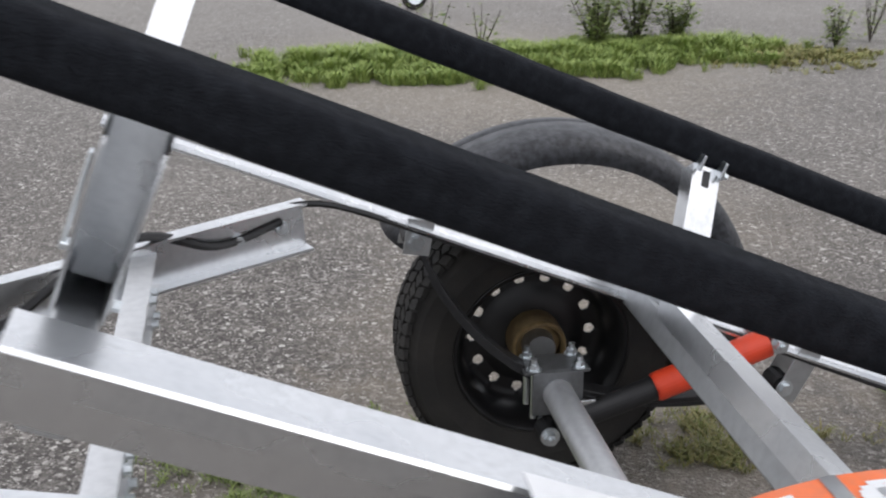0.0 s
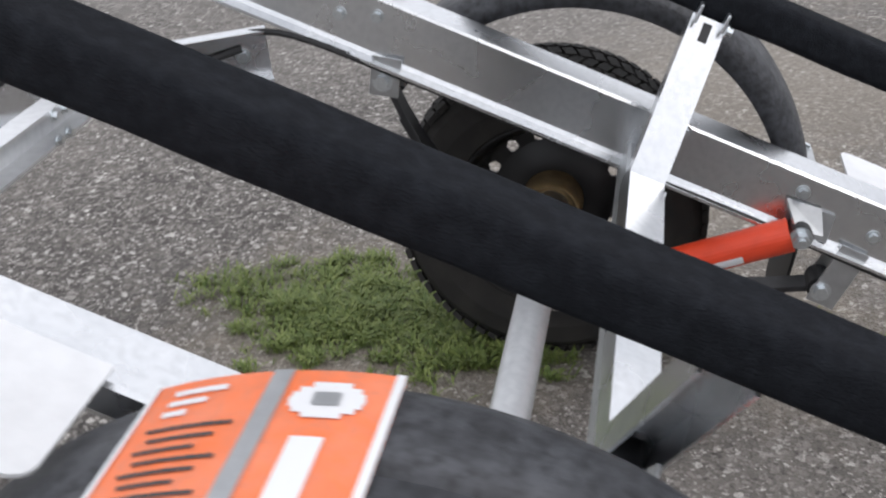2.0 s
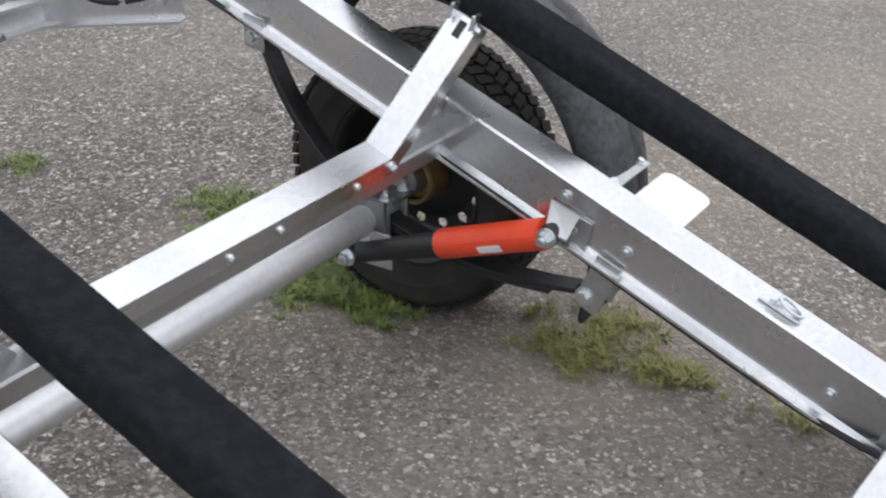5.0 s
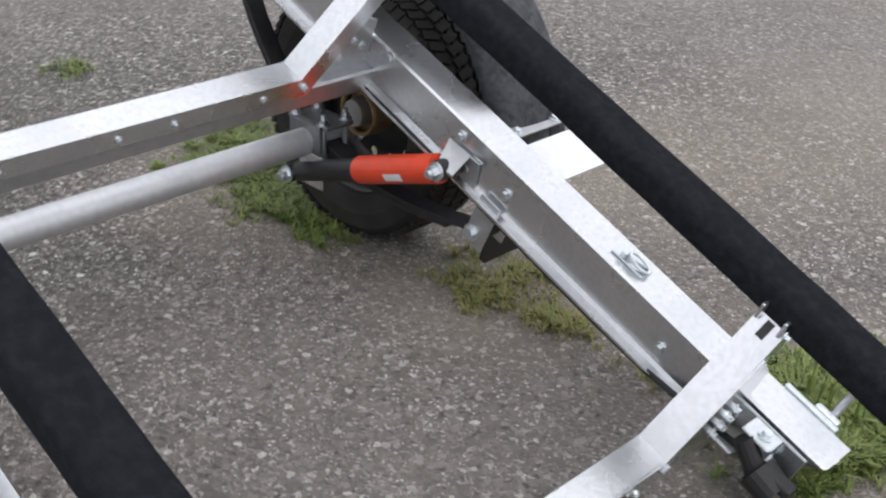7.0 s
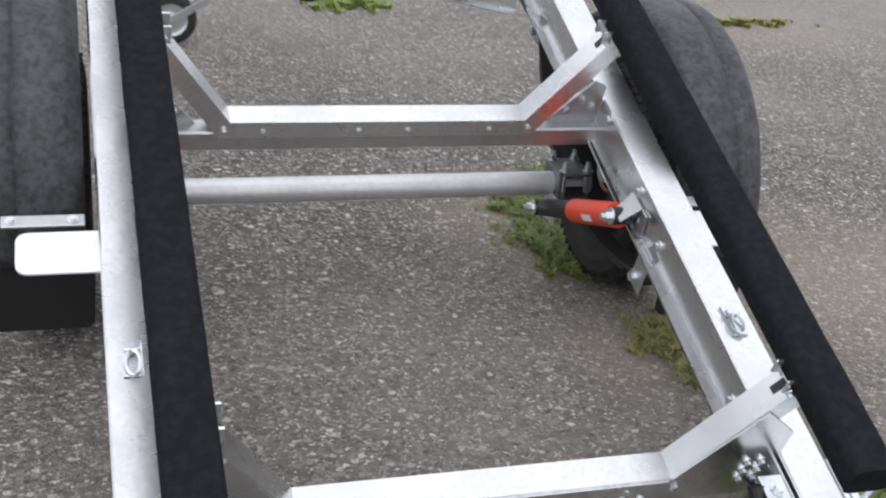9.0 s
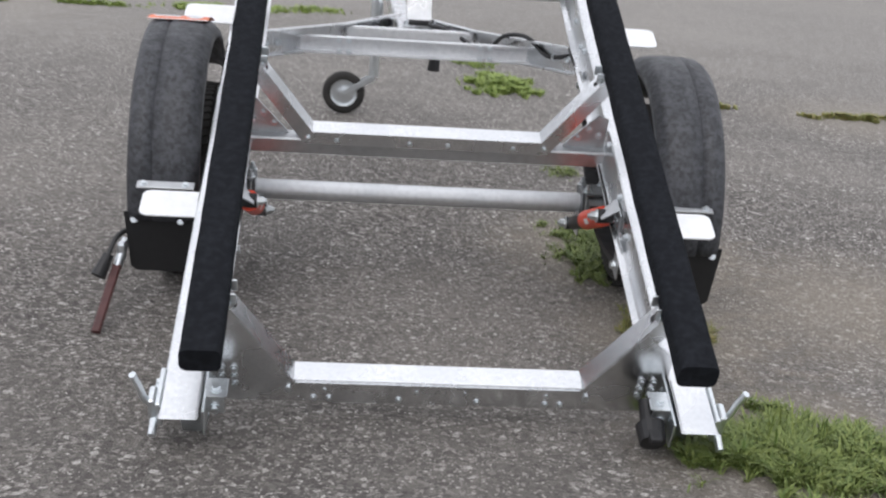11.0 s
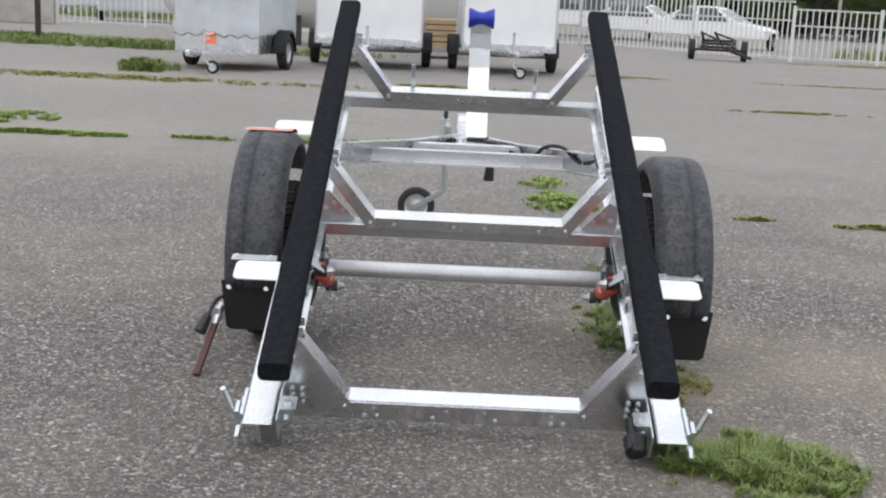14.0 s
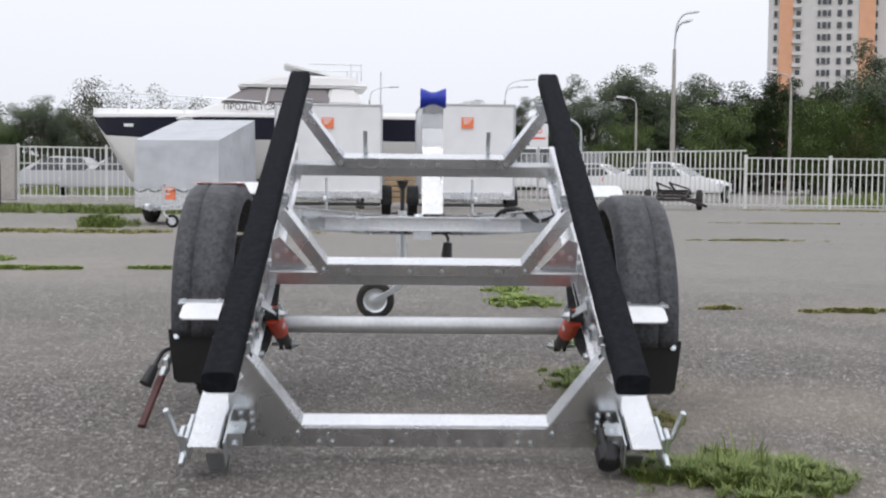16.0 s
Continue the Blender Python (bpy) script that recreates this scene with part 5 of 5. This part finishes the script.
# ---- motor yacht ----
def yacht():
    """Bow to the left; stations run from the stem aft."""
    t = thing("motor_yacht", "white motor yacht with a navy side band, for sale, stored ashore", "boat", pose(-7.32, 25.2, -0.34, 0, 0, 5))
    stations = 22
    Lh = 9.0

    def ring(u):
        x = u * Lh
        beam = 1.45 * min(1, (u * 2.4) ** 0.62) if u > 0 else 0.01
        sheer = 2.58
        keel = max(0.75, 2.50 - 1.75 * x)
        low = max(sheer - 0.07 - 0.52 * min(1, 0.8 + u), keel + 0.02)
        band = max(sheer - 0.07, keel + 0.04)
        chine = keel + min(0.45, (low - keel) * 0.5)

        def half(z):
            return beam * ((z - keel) / (sheer - keel)) ** 0.45

        return [(x, 0.0, keel), (x, half(chine), chine), (x, half(low), low), (x, half(band), band), (x, beam, sheer), (x, beam * 0.9, sheer + 0.03), (x, 0.0, sheer + 0.16)]

    def loft(lo, hi, name, mat, label=""):
        bm = bm_new()
        for s in (-1, 1):
            prev = None
            for k in range(stations + 1):
                u = (k / stations) ** 1.4
                row = [bm.verts.new((x, s * y, z)) for x, y, z in ring(u)[lo:hi + 1]]
                if prev:
                    for i in range(len(row) - 1):
                        bm.faces.new((prev[i], row[i], row[i + 1], prev[i + 1]))
                prev = row
        bmesh.ops.remove_doubles(bm, verts=bm.verts, dist=0.002)
        bmesh.ops.recalc_face_normals(bm, faces=bm.faces)
        part(name, bm, mat, t, label, smooth=True)

    loft(0, 2, "lower_hull", GELCOAT)
    loft(2, 3, "side_band", NAVY, "glossy navy topsides band")
    loft(3, 6, "deck", GELCOAT)

    def cabin(x0, x1, xt0, xt1, w0, w1, z0, z1, mat, name, label=""):
        bm = bm_new()
        vs = [bm.verts.new(p) for p in ((x0, -w0, z0), (x1, -w0, z0), (x1, w0, z0), (x0, w0, z0), (xt0, -w1, z1), (xt1, -w1, z1), (xt1, w1, z1), (xt0, w1, z1))]
        for f in ((3, 2, 1, 0), (4, 5, 6, 7), (0, 1, 5, 4), (1, 2, 6, 5), (2, 3, 7, 6), (3, 0, 4, 7)):
            bm.faces.new([vs[i] for i in f])
        bmesh.ops.bevel(bm, geom=list(bm.edges), offset=0.06, segments=3, affect="EDGES")
        return part(name, bm, mat, t, label)

    cabin(2.0, 6.7, 3.0, 6.5, 1.15, 1.0, 2.45, 2.86, GELCOAT, "coachroof")
    cabin(3.05, 5.8, 3.75, 5.65, 1.02, 0.86, 2.86, 3.28, SALOON, "window_band", "dark saloon windows")
    for x in (4.15, ):
        bm = bm_new()
        for s in (-1, 1):
            extrude(bm, rect(0.07, 0.03), (x, s * 1.0, 2.86), (x + 0.1, s * 0.885, 3.28))
        part("window_pillar", bm, GELCOAT, t)
    cabin(5.6, 6.5, 5.7, 6.3, 1.03, 0.9, 2.86, 3.30, GELCOAT, "aft_cabin_side")
    cabin(3.5, 6.4, 4.4, 6.3, 0.95, 0.9, 3.28, 3.56, GELCOAT, "flybridge")
    cabin(3.45, 6.65, 3.6, 6.6, 1.0, 0.97, 3.26, 3.38, GELCOAT, "flybridge_deck")
    bm = bm_new()
    extrude(bm, rect(1.5, 0.05), (4.6, 0, 3.84), (5.7, 0, 3.58))
    part("windshield_hood", bm, GELCOAT, t)
    bm = bm_new()
    for s in (-1, 1):
        cyl(bm, (5.2, s * 0.85, 3.84), (6.45, s * 0.85, 3.84), 0.014, seg=6)
        cyl(bm, (5.2, s * 0.85, 3.68), (6.45, s * 0.85, 3.68), 0.010, seg=6)
        for x in (6.2, 6.45):
            cyl(bm, (x, s * 0.85, 3.44), (x, s * 0.85, 3.86), 0.014, seg=6)
    part("flybridge_rail", bm, ZINC, t)
    bm = bm_new()
    for s in (-1, 1):
        pts = [Vector((0.05 + u * 4, s * min(1.35, 1.45 * (u * 1.1) ** 0.62 if u > 0 else 0.02), 3.12 - 0.06 * u * 4)) for u in (0.0, 0.1, 0.25, 0.5, 0.75, 1.0)]
        sweep(bm, pts, 0.014, 6)
        for p in pts[1::2]:
            cyl(bm, p, (p.x + 0.25, p.y, 2.55), 0.012, seg=6)
    cyl(bm, (0.05, 0, 3.12), (0.55, 0, 2.66), 0.014, seg=6)
    part("bow_rail", bm, ZINC, t)
    for x in (1.6, 4.0, 6.5):
        for s in (-1, 1):
            bm = bm_new()
            extrude(bm, rect(0.12, 0.12), (x, s * 0.6, 0.34), (x, s * 0.45, 1.15), (0, 1, 0))
            part("cradle_leg", bm, RUST, t)
    cu = bpy.data.curves.new("lettering", "FONT")
    cu.body, cu.size, cu.extrude = "ПРОДАЕТСЯ", 0.198, 0.004
    tx = new("lettering", cu)
    me = bpy.data.meshes.new_from_object(tx.evaluated_get(bpy.context.evaluated_depsgraph_get()))
    bpy.data.objects.remove(tx)
    me.materials.append(PRINT)
    lt = new("lettering", me)
    lt.parent = t
    lt.matrix_basis = pose(3.16, -1.115, 2.70, 80, 0, 0)
    bm = bm_new()
    box(bm, (0.95, -0.92, 2.30), (0.22, 0.012, 0.07), pose(0, 0, 0), bevel=0.003)
    part("bow_emblem", bm, WHITE, t)


yacht()


# ---- cars beyond the fence ----
def car(x, y, turn, mat, label, kind="sedan"):
    t = thing("car", label, "car", pose(x, y, 0, 0, 0, turn), "parked cars")
    if kind == "van":
        L, W, H = 5.2, 1.95, 2.2
        low = [(0, 0.42), (0.02, 0.85), (0.5, 1.08), (L - 0.03, 1.10), (L, 0.45)]
        top = [(0.45, 1.06), (1.15, 2.02), (1.5, 2.14), (L - 0.15, H), (L - 0.02, 1.08)]
    elif kind == "suv":
        L, W, H = 4.1, 1.75, 1.50
        low = [(0, 0.34), (0.04, 0.62), (0.22, 0.76), (1.0, 0.93), (L - 0.1, 0.98), (L, 0.8), (L, 0.38)]
        top = [(0.85, 0.91), (1.65, 1.38), (2.1, H), (3.4, 1.46), (L - 0.12, 0.97)]
    else:
        L, W, H = 4.45, 1.74, 1.47
        low = [(0, 0.36), (0.04, 0.66), (0.3, 0.80), (1.15, 0.93), (3.5, 0.98), (L - 0.08, 0.98), (L, 0.75), (L, 0.40)]
        top = [(1.0, 0.91), (1.85, 1.40), (2.3, H), (3.0, 1.43), (3.9, 0.97)]

    def slab(poly, w0, w1, mat_, name, inset=0.0):
        bm = bm_new()
        zs = [p[1] for p in poly]
        z0, z1 = min(zs), max(zs)
        sides = []
        for s in (-1, 1):
            sides.append([bm.verts.new((px, s * (w0 + (w1 - w0) * (pz - z0) / (z1 - z0)), pz)) for px, pz in poly])
        n_ = len(poly)
        bm.faces.new(sides[0])
        bm.faces.new(list(reversed(sides[1])))
        for i in range(n_):
            j = (i + 1) % n_
            bm.faces.new((sides[0][i], sides[1][i], sides[1][j], sides[0][j]))
        bmesh.ops.recalc_face_normals(bm, faces=bm.faces)
        bmesh.ops.bevel(bm, geom=list(bm.edges), offset=0.05, segments=2, affect="EDGES")
        return part(name, bm, mat_, t)

    slab(low, W / 2, W / 2 - 0.02, mat, "body")
    slab(top, W / 2 - 0.05, W / 2 - 0.22, mat, "cabin")
    # side windows and screens, slightly proud of the cabin
    z0, z1 = top[0][1] + 0.03, top[2][1] - 0.07
    xs = (top[0][0] + 0.35, (top[0][0] + top[-1][0]) / 2 + 0.1, top[-1][0] - 0.45)
    H0, H1 = top[0][1], max(p[1] for p in top)

    def wside(z):
        return W / 2 - 0.05 - 0.17 * (z - H0) / (H1 - H0) + 0.006

    for a, b in ((xs[0], xs[1] - 0.05), (xs[1] + 0.05, xs[2])):
        ua, ub = (0.55 if a == xs[0] else 0.0), (0.3 if b == xs[2] else 0.0)
        for s in (-1, 1):
            bm = bm_new()
            q = [bm.verts.new(p) for p in ((a, s * wside(z0), z0), (b, s * wside(z0), z0), (b - ub, s * wside(z1), z1), (a + ua, s * wside(z1), z1))]
            bm.faces.new(q if s < 0 else list(reversed(q)))
            part("side_window", bm, GLASS, t)
    for (xa, za), (xb, zb), off in ((top[0], top[1], -0.012), (top[-1], top[-2], 0.012)):
        bm = bm_new()
        q = [bm.verts.new((xa + (xb - xa) * u + off, s * (W / 2 - 0.15 - 0.10 * u), za + (zb - za) * u)) for u, s in ((0.12, -1), (0.12, 1), (0.92, 1), (0.92, -1))]
        bm.faces.new(q)
        part("windscreen", bm, GLASS, t)
    for wx in (L * 0.18, L * 0.80):
        for s in (-1, 1):
            road_wheel(t, 0, 0, 0.31, 0.2)
            w_ = t.children[-1]
            w_.matrix_basis = pose(wx, s * (W / 2 - 0.09), 0.31, 0, 0, 90)
    for s in (-1, 1):
        bm = bm_new()
        box(bm, (0.06, s * (W / 2 - 0.28), low[1][1] - 0.02), (0.12, 0.36, 0.13), bevel=0.03)
        part("headlight", bm, ZINC, t)
        bm = bm_new()
        box(bm, (L - 0.05, s * (W / 2 - 0.2), low[-2][1] + 0.05), (0.12, 0.30, 0.18), bevel=0.03)
        part("tail_light", bm, RED, t)


car(12.0, 38.3, 147, CARWHITE, "white saloon car parked beyond the fence")
car(10.3, 43.2, 150, CARWHITE, "white saloon car parked behind another", "sedan")
car(9.2, 47.0, 172, CARWHITE, "white delivery van parked beyond the fence", "van")
car(-11.5, 38.0, 4, CARSILVER, "silver hatchback car parked beyond the fence", "suv")
car(-15.5, 44.0, 6, CARSILVER, "silver car parked further off", "suv")
car(-1.9, 42.0, 3, CARWHITE, "white van parked beyond the fence", "van")


# ---- poles, lamps and signs ----
def street_lamp(x, y, h, arms, r=0.10, label="grey steel street lamp on a tapered mast"):
    t = thing("street_lamp", label, "street lamp", pose(x, y, 0), "street lamps")
    bm = bm_new()
    cyl(bm, (0, 0, 0), (0, 0, h), r, r * 0.55, seg=14)
    part("mast", bm, CONCRETE, t)
    for dx, dy, up in arms:
        bm = bm_new()
        sweep(bm, [(0, 0, h - 0.1), (dx * 0.12, dy * 0.12, h + up * 0.6), (dx * 0.5, dy * 0.5, h + up * 0.9), (dx, dy, h + up)], r * 0.3, 8)
        arm = part("arm", bm, GALV_DULL, t)
        bm = bm_new()
        d = Vector((dx, dy, 0)).normalized()
        extrude(bm, rect(0.26, 0.10, 0, 0, 0.03), Vector((dx, dy, h + up)), Vector((dx, dy, h + up)) + d * 0.55 + Vector((0, 0, 0.05)))
        part("lamp_head", bm, WHITE, arm)


street_lamp(14.0, 55.0, 7.3, ((0.55, -0.3, 1.75), (0.28, -0.6, 1.25)), 0.15, "tall street lamp with two heads on a concrete mast")
street_lamp(22.3, 62.0, 6.2, ((-0.9, 0, 0.65),), 0.11)
street_lamp(13.6, 62.0, 4.8, ((-0.55, 0, 0.55),), 0.09)
street_lamp(6.05, 60.0, 5.0, ((1.1, 0, 1.1), (0.8, 0.5, 0.75)), 0.08)
street_lamp(-1.2, 60.0, 4.9, ((1.0, 0, 0.7),), 0.08)
mast = thing("pole", "thin steel flag pole far behind the yard", "pole", pose(-0.6, 60.0, 0))
bm = bm_new()
cyl(bm, (0, 0, 0), (0, 0, 6.4), 0.05, 0.03, seg=8)
part("shaft", bm, GALV_DULL, mast)
sign = thing("road_sign", "square yellow-green road sign on a bent steel arm", "road sign", pose(8.6, 50.0, 0))
bm = bm_new()
sweep(bm, [(0, 0, 0), (0, 0, 2.6), (-0.1, 0, 3.2), (-0.6, 0, 3.55), (-1.3, 0, 3.7)], 0.05, 8)
part("arm", bm, GALV_DULL, sign)
bm = bm_new()
box(bm, (-1.5, -0.06, 3.72), (0.34, 0.03, 0.34), bevel=0.01)
part("sign_plate", bm, material("sign_yellow", (0.75, 0.80, 0.10), 0.4), sign)
bm = bm_new()
box(bm, (-1.5, -0.08, 3.72), (0.16, 0.01, 0.18), bevel=0.01)
part("sign_mark", bm, PRINT, sign)
board = thing("sign_board", "white sign board with a small red mark on a post", "sign", pose(4.55, 33.0, 0))
bm = bm_new()
box(bm, (0, 0, 2.15), (0.58, 0.05, 0.72), bevel=0.01)
part("panel", bm, WHITE, board)
bm = bm_new()
cyl(bm, (0, 0.05, 0), (0, 0.05, 1.9), 0.04, seg=10)
part("post", bm, GALV_DULL, board)
bm = bm_new()
lathe(bm, [(0.07, -0.03), (0.10, -0.03)], Matrix.Translation((0, 0, 2.3)) @ pose(0, 0, 0, 0, 0, 90), 18)
box(bm, (0, -0.03, 2.06), (0.40, 0.006, 0.06))
part("red_mark", bm, RED, board)
shed = thing("cargo_box", "white cargo box body standing beyond the fence", "container", pose(3.2, 37.5, 0, 0, 0, 2))
bm = bm_new()
box(bm, (0, 1.5, 1.5), (1.5, 3.0, 1.5), bevel=0.03)
part("box_body", bm, WHITE, shed)
bm = bm_new()
box(bm, (0, 1.5, 0.6), (1.4, 2.8, 0.3), bevel=0.03)
part("chassis_frame", bm, RUST, shed)
for s in (-1, 1):
    road_wheel(shed, s * 0.7, 1.5, 0.32)
crate = thing("timber_stack", "stack of pale timber boards on the yard", "timber", pose(0.15, 22.0, 0))
for k in range(5):
    bm = bm_new()
    box(bm, (0.01 * (k % 2), 0, 0.30 + 0.12 * k), (0.75, 1.2, 0.10), bevel=0.008)
    part("board", bm, material("raw_timber", (0.42, 0.30, 0.18), 0.7, 0, 0.3, 8, 0.3, 3) if k == 0 else bpy.data.materials["raw_timber"], crate)
bm = bm_new()
for s in (-1, 1):
    box(bm, (s * 0.3, 0, 0.125), (0.08, 1.1, 0.25))
part("bearer", bm, RUST, crate)


# ---- apartment tower ----
def tower():
    t = thing("apartment_tower", "tall pale apartment tower with orange corner bands", "apartment building", pose(99.2, 300, 0, 0, 0, -14))
    wallm = material("pale_tower_render", (0.60, 0.59, 0.57), 0.8, 0, 0.1, 0.5, 0.2, 0.05)
    bandm = material("orange_tower_band", (0.66, 0.36, 0.22), 0.8, 0, 0.1, 0.5)
    floors, fh = 24, 3.0
    bm = bm_new()
    box(bm, (10.5, 9, floors * fh / 2), (21, 18, floors * fh))
    part("wall", bm, wallm, t)
    bm = bm_new()
    box(bm, (30, 11, floors * fh / 2), (18, 16, floors * fh))
    part("rear_wing", bm, wallm, t)
    for x, w in ((1.2, 3.4), (20.6, 3.9)):
        bm = bm_new()
        box(bm, (x + w / 2 - 1.3, 8.6, floors * fh / 2), (w, 18, floors * fh))
        part("colour_band", bm, bandm, t, "orange rendered band")
    bm = bm_new()
    box(bm, (-0.9, 8.8, floors * fh / 2), (1.7, 17, floors * fh))
    part("end_bay", bm, wallm, t)
    bm = bm_new()
    box(bm, (0, 0, 0), (1.0, 0.5, 1.5))
    pane = part("window", bm, GLASS, t)
    pane.location = (4.2, -0.1, 22)
    for k in range(7, floors):
        for x, wd, yy in ((-1.0, 0.8, 0.2), (4.6, 1.1, -0.1), (9.6, 0.7, -0.1), (10.9, 1.0, -0.1), (12.1, 0.7, -0.1), (14.6, 1.1, -0.1), (17.0, 1.1, -0.1), (23.5, 1.4, 2.9), (27.5, 1.2, 2.9), (31.5, 1.2, 2.9)):
            w_ = new("window", pane.data)
            w_.parent = t
            w_.location, w_.scale = (x, yy, k * fh + 1.5), (wd, 1, 1)
    for k in range(7, floors):
        bm = bm_new()
        box(bm, (4.2, -0.6, k * fh + 0.45), (2.2, 1.0, 0.9))
        part("balcony", bm, wallm, t)


tower()


# ---- trees ----
def tree_meshes(seed, h, spread, leaves, leaf, mat):
    rnd = random.Random(seed)
    bm = bm_new()
    cyl(bm, (0, 0, 0), (0.1, 0.05, h * 0.42), h * 0.028, h * 0.018, seg=9)
    tips = []
    for k in range(9):
        a = k * 2.4 + rnd.uniform(-0.4, 0.4)
        z0 = h * rnd.uniform(0.22, 0.45)
        q = rnd.uniform(0.45, 1.0)
        tip = Vector((math.cos(a) * spread * q, math.sin(a) * spread * q, h * rnd.uniform(0.5, 0.95)))
        midp = Vector((tip.x * 0.45, tip.y * 0.45, z0 + (tip.z - z0) * 0.6))
        cyl(bm, (0.05, 0, z0), midp, h * 0.012, h * 0.008, seg=6)
        cyl(bm, midp, tip, h * 0.008, h * 0.002, seg=5)
        tips += [tip, midp.lerp(tip, 0.5), midp]
    clumps = []
    for tip in tips:
        for _ in range(4):
            clumps.append((tip + Vector((rnd.gauss(0, spread * 0.20), rnd.gauss(0, spread * 0.20), rnd.gauss(0, h * 0.07))), rnd.uniform(0.10, 0.22) * spread + 0.25))
    for _ in range(14):
        a = rnd.uniform(0, 6.28)
        clumps.append((Vector((math.cos(a) * spread * rnd.uniform(0.2, 0.9), math.sin(a) * spread * rnd.uniform(0.2, 0.9), h * rnd.uniform(0.18, 0.5))), 0.2 * spread + 0.2))
    verts, faces = [], []
    per = leaves // len(clumps)
    for c, r in clumps:
        for _ in range(per):
            d = Vector((rnd.gauss(0, 1), rnd.gauss(0, 1), rnd.gauss(0, 1)))
            d = d.normalized() * r * rnd.random() ** 0.4
            p = c + Vector((d.x, d.y, d.z * 0.75))
            u = Vector((rnd.gauss(0, 1), rnd.gauss(0, 1), rnd.gauss(0, 0.6))).normalized() * leaf * rnd.uniform(0.6, 1.4)
            w = u.orthogonal().normalized() * leaf * rnd.uniform(0.35, 0.7)
            k = len(verts)
            verts += [p - u, p + w, p + u, p - w]
            faces.append((k, k + 1, k + 2, k + 3))
    me = bpy.data.meshes.new("crown")
    me.from_pydata(verts, [], faces)
    me.materials.append(mat)
    return bm, me


def tree(seed, h, spread, leaves, leaf, mat, label):
    t = thing("tree", label, "tree", Matrix.Identity(4), "trees behind the yard")
    bm, me = tree_meshes(seed, h, spread, leaves, leaf, mat)
    part("trunk", bm, BARK, t)
    c = new("crown", me)
    c.parent = t
    return t


kinds = [tree(11, 8.0, 3.2, 26000, 0.072, LEAF_DARK, "dark green broad tree behind the yard"),
         tree(12, 6.5, 2.8, 24000, 0.066, LEAF_MID, "lighter green bushy tree behind the yard"),
         tree(13, 9.0, 3.6, 28000, 0.076, LEAF_DARK, "tall dark green tree behind the yard"),
         tree(14, 6.0, 2.6, 10000, 0.064, LEAF_GREY, "thin grey-green tree behind the yard")]
spots = [(0, 16.0, 70, 1.0), (2, 13.2, 74, 0.74), (1, 19.6, 66, 0.80), (2, 23.4, 74, 0.78), (0, 27.3, 72, 0.95), (2, 31.2, 70, 0.98), (1, 33.5, 66, 1.2), (0, 36.5, 72, 1.2), (2, 8.8, 84, 0.66),
         (1, 25.0, 64, 0.72), (0, 31.5, 62, 0.92), (2, 35.0, 60, 1.1), (0, 17.8, 78, 0.88), (1, 14.0, 66, 0.62), (1, 28.5, 62, 0.82), (0, 21.0, 72, 0.82), (2, 11.2, 78, 0.64),
         (0, -19.1, 62, 0.64), (2, -23.0, 66, 0.50), (0, -17.0, 68, 0.60), (3, -14.7, 60, 0.88), (3, -10.9, 60, 0.74), (3, -8.4, 62, 0.72), (1, -21.5, 62, 0.60), (0, -5.5, 90, 0.62), (3, 4.9, 86, 0.80), (2, 0.5, 95, 0.50), (1, -2.0, 95, 0.5), (0, -21.0, 72, 0.62), (1, 26.0, 66, 0.85), (0, 23.0, 68, 0.74)]
used = set()
for i, (k, x, y, s) in enumerate(spots):
    s *= 1.07
    m = pose(x, y, 0, 0, 0, 67 * i)
    if k not in used:
        kinds[k].scale = (s, s, s)
        kinds[k].matrix_basis = m @ Matrix.Diagonal((s, s, s, 1))
        used.add(k)
    else:
        ob = copy_thing(kinds[k], m)
        ob.scale = (s, s, s)
hedge_v, hedge_f = [], []
rnd = random.Random(77)
for _ in range(30000):
    u = rnd.random()
    x = -30 + 72 * u
    base = 2.0 + 0.9 * noise.noise(Vector((x * 0.2, 0, 3))) + (0.9 if x > 8 else 0)
    z = rnd.random() ** 0.7 * base
    y = 80 + 4 * noise.noise(Vector((x * 0.15, 2, 7))) + rnd.gauss(0, 0.8)
    p = Vector((x, y, z))
    a = Vector((rnd.gauss(0, 1), rnd.gauss(0, 1), rnd.gauss(0, 0.6))).normalized() * rnd.uniform(0.15, 0.32)
    b = a.orthogonal().normalized() * rnd.uniform(0.10, 0.2)
    k = len(hedge_v)
    hedge_v += [p - a, p + b, p + a, p - b]
    hedge_f.append((k, k + 1, k + 2, k + 3))
me = bpy.data.meshes.new("shrubs")
me.from_pydata(hedge_v, [], hedge_f)
me.materials.append(LEAF_DARK)
tagged(new("shrubs", me), "dense dark shrubs along the road behind the yard", "shrub", kind="stuff")
tuft_patch("weeds", "tall roadside grass behind the yard fence", [(17.0, 33.0, 3.4, 2.0, 5000), (-8, 43, 7, 2, 3000)], GRASS, 21, (0.15, 0.6), 0.015, 0.6)
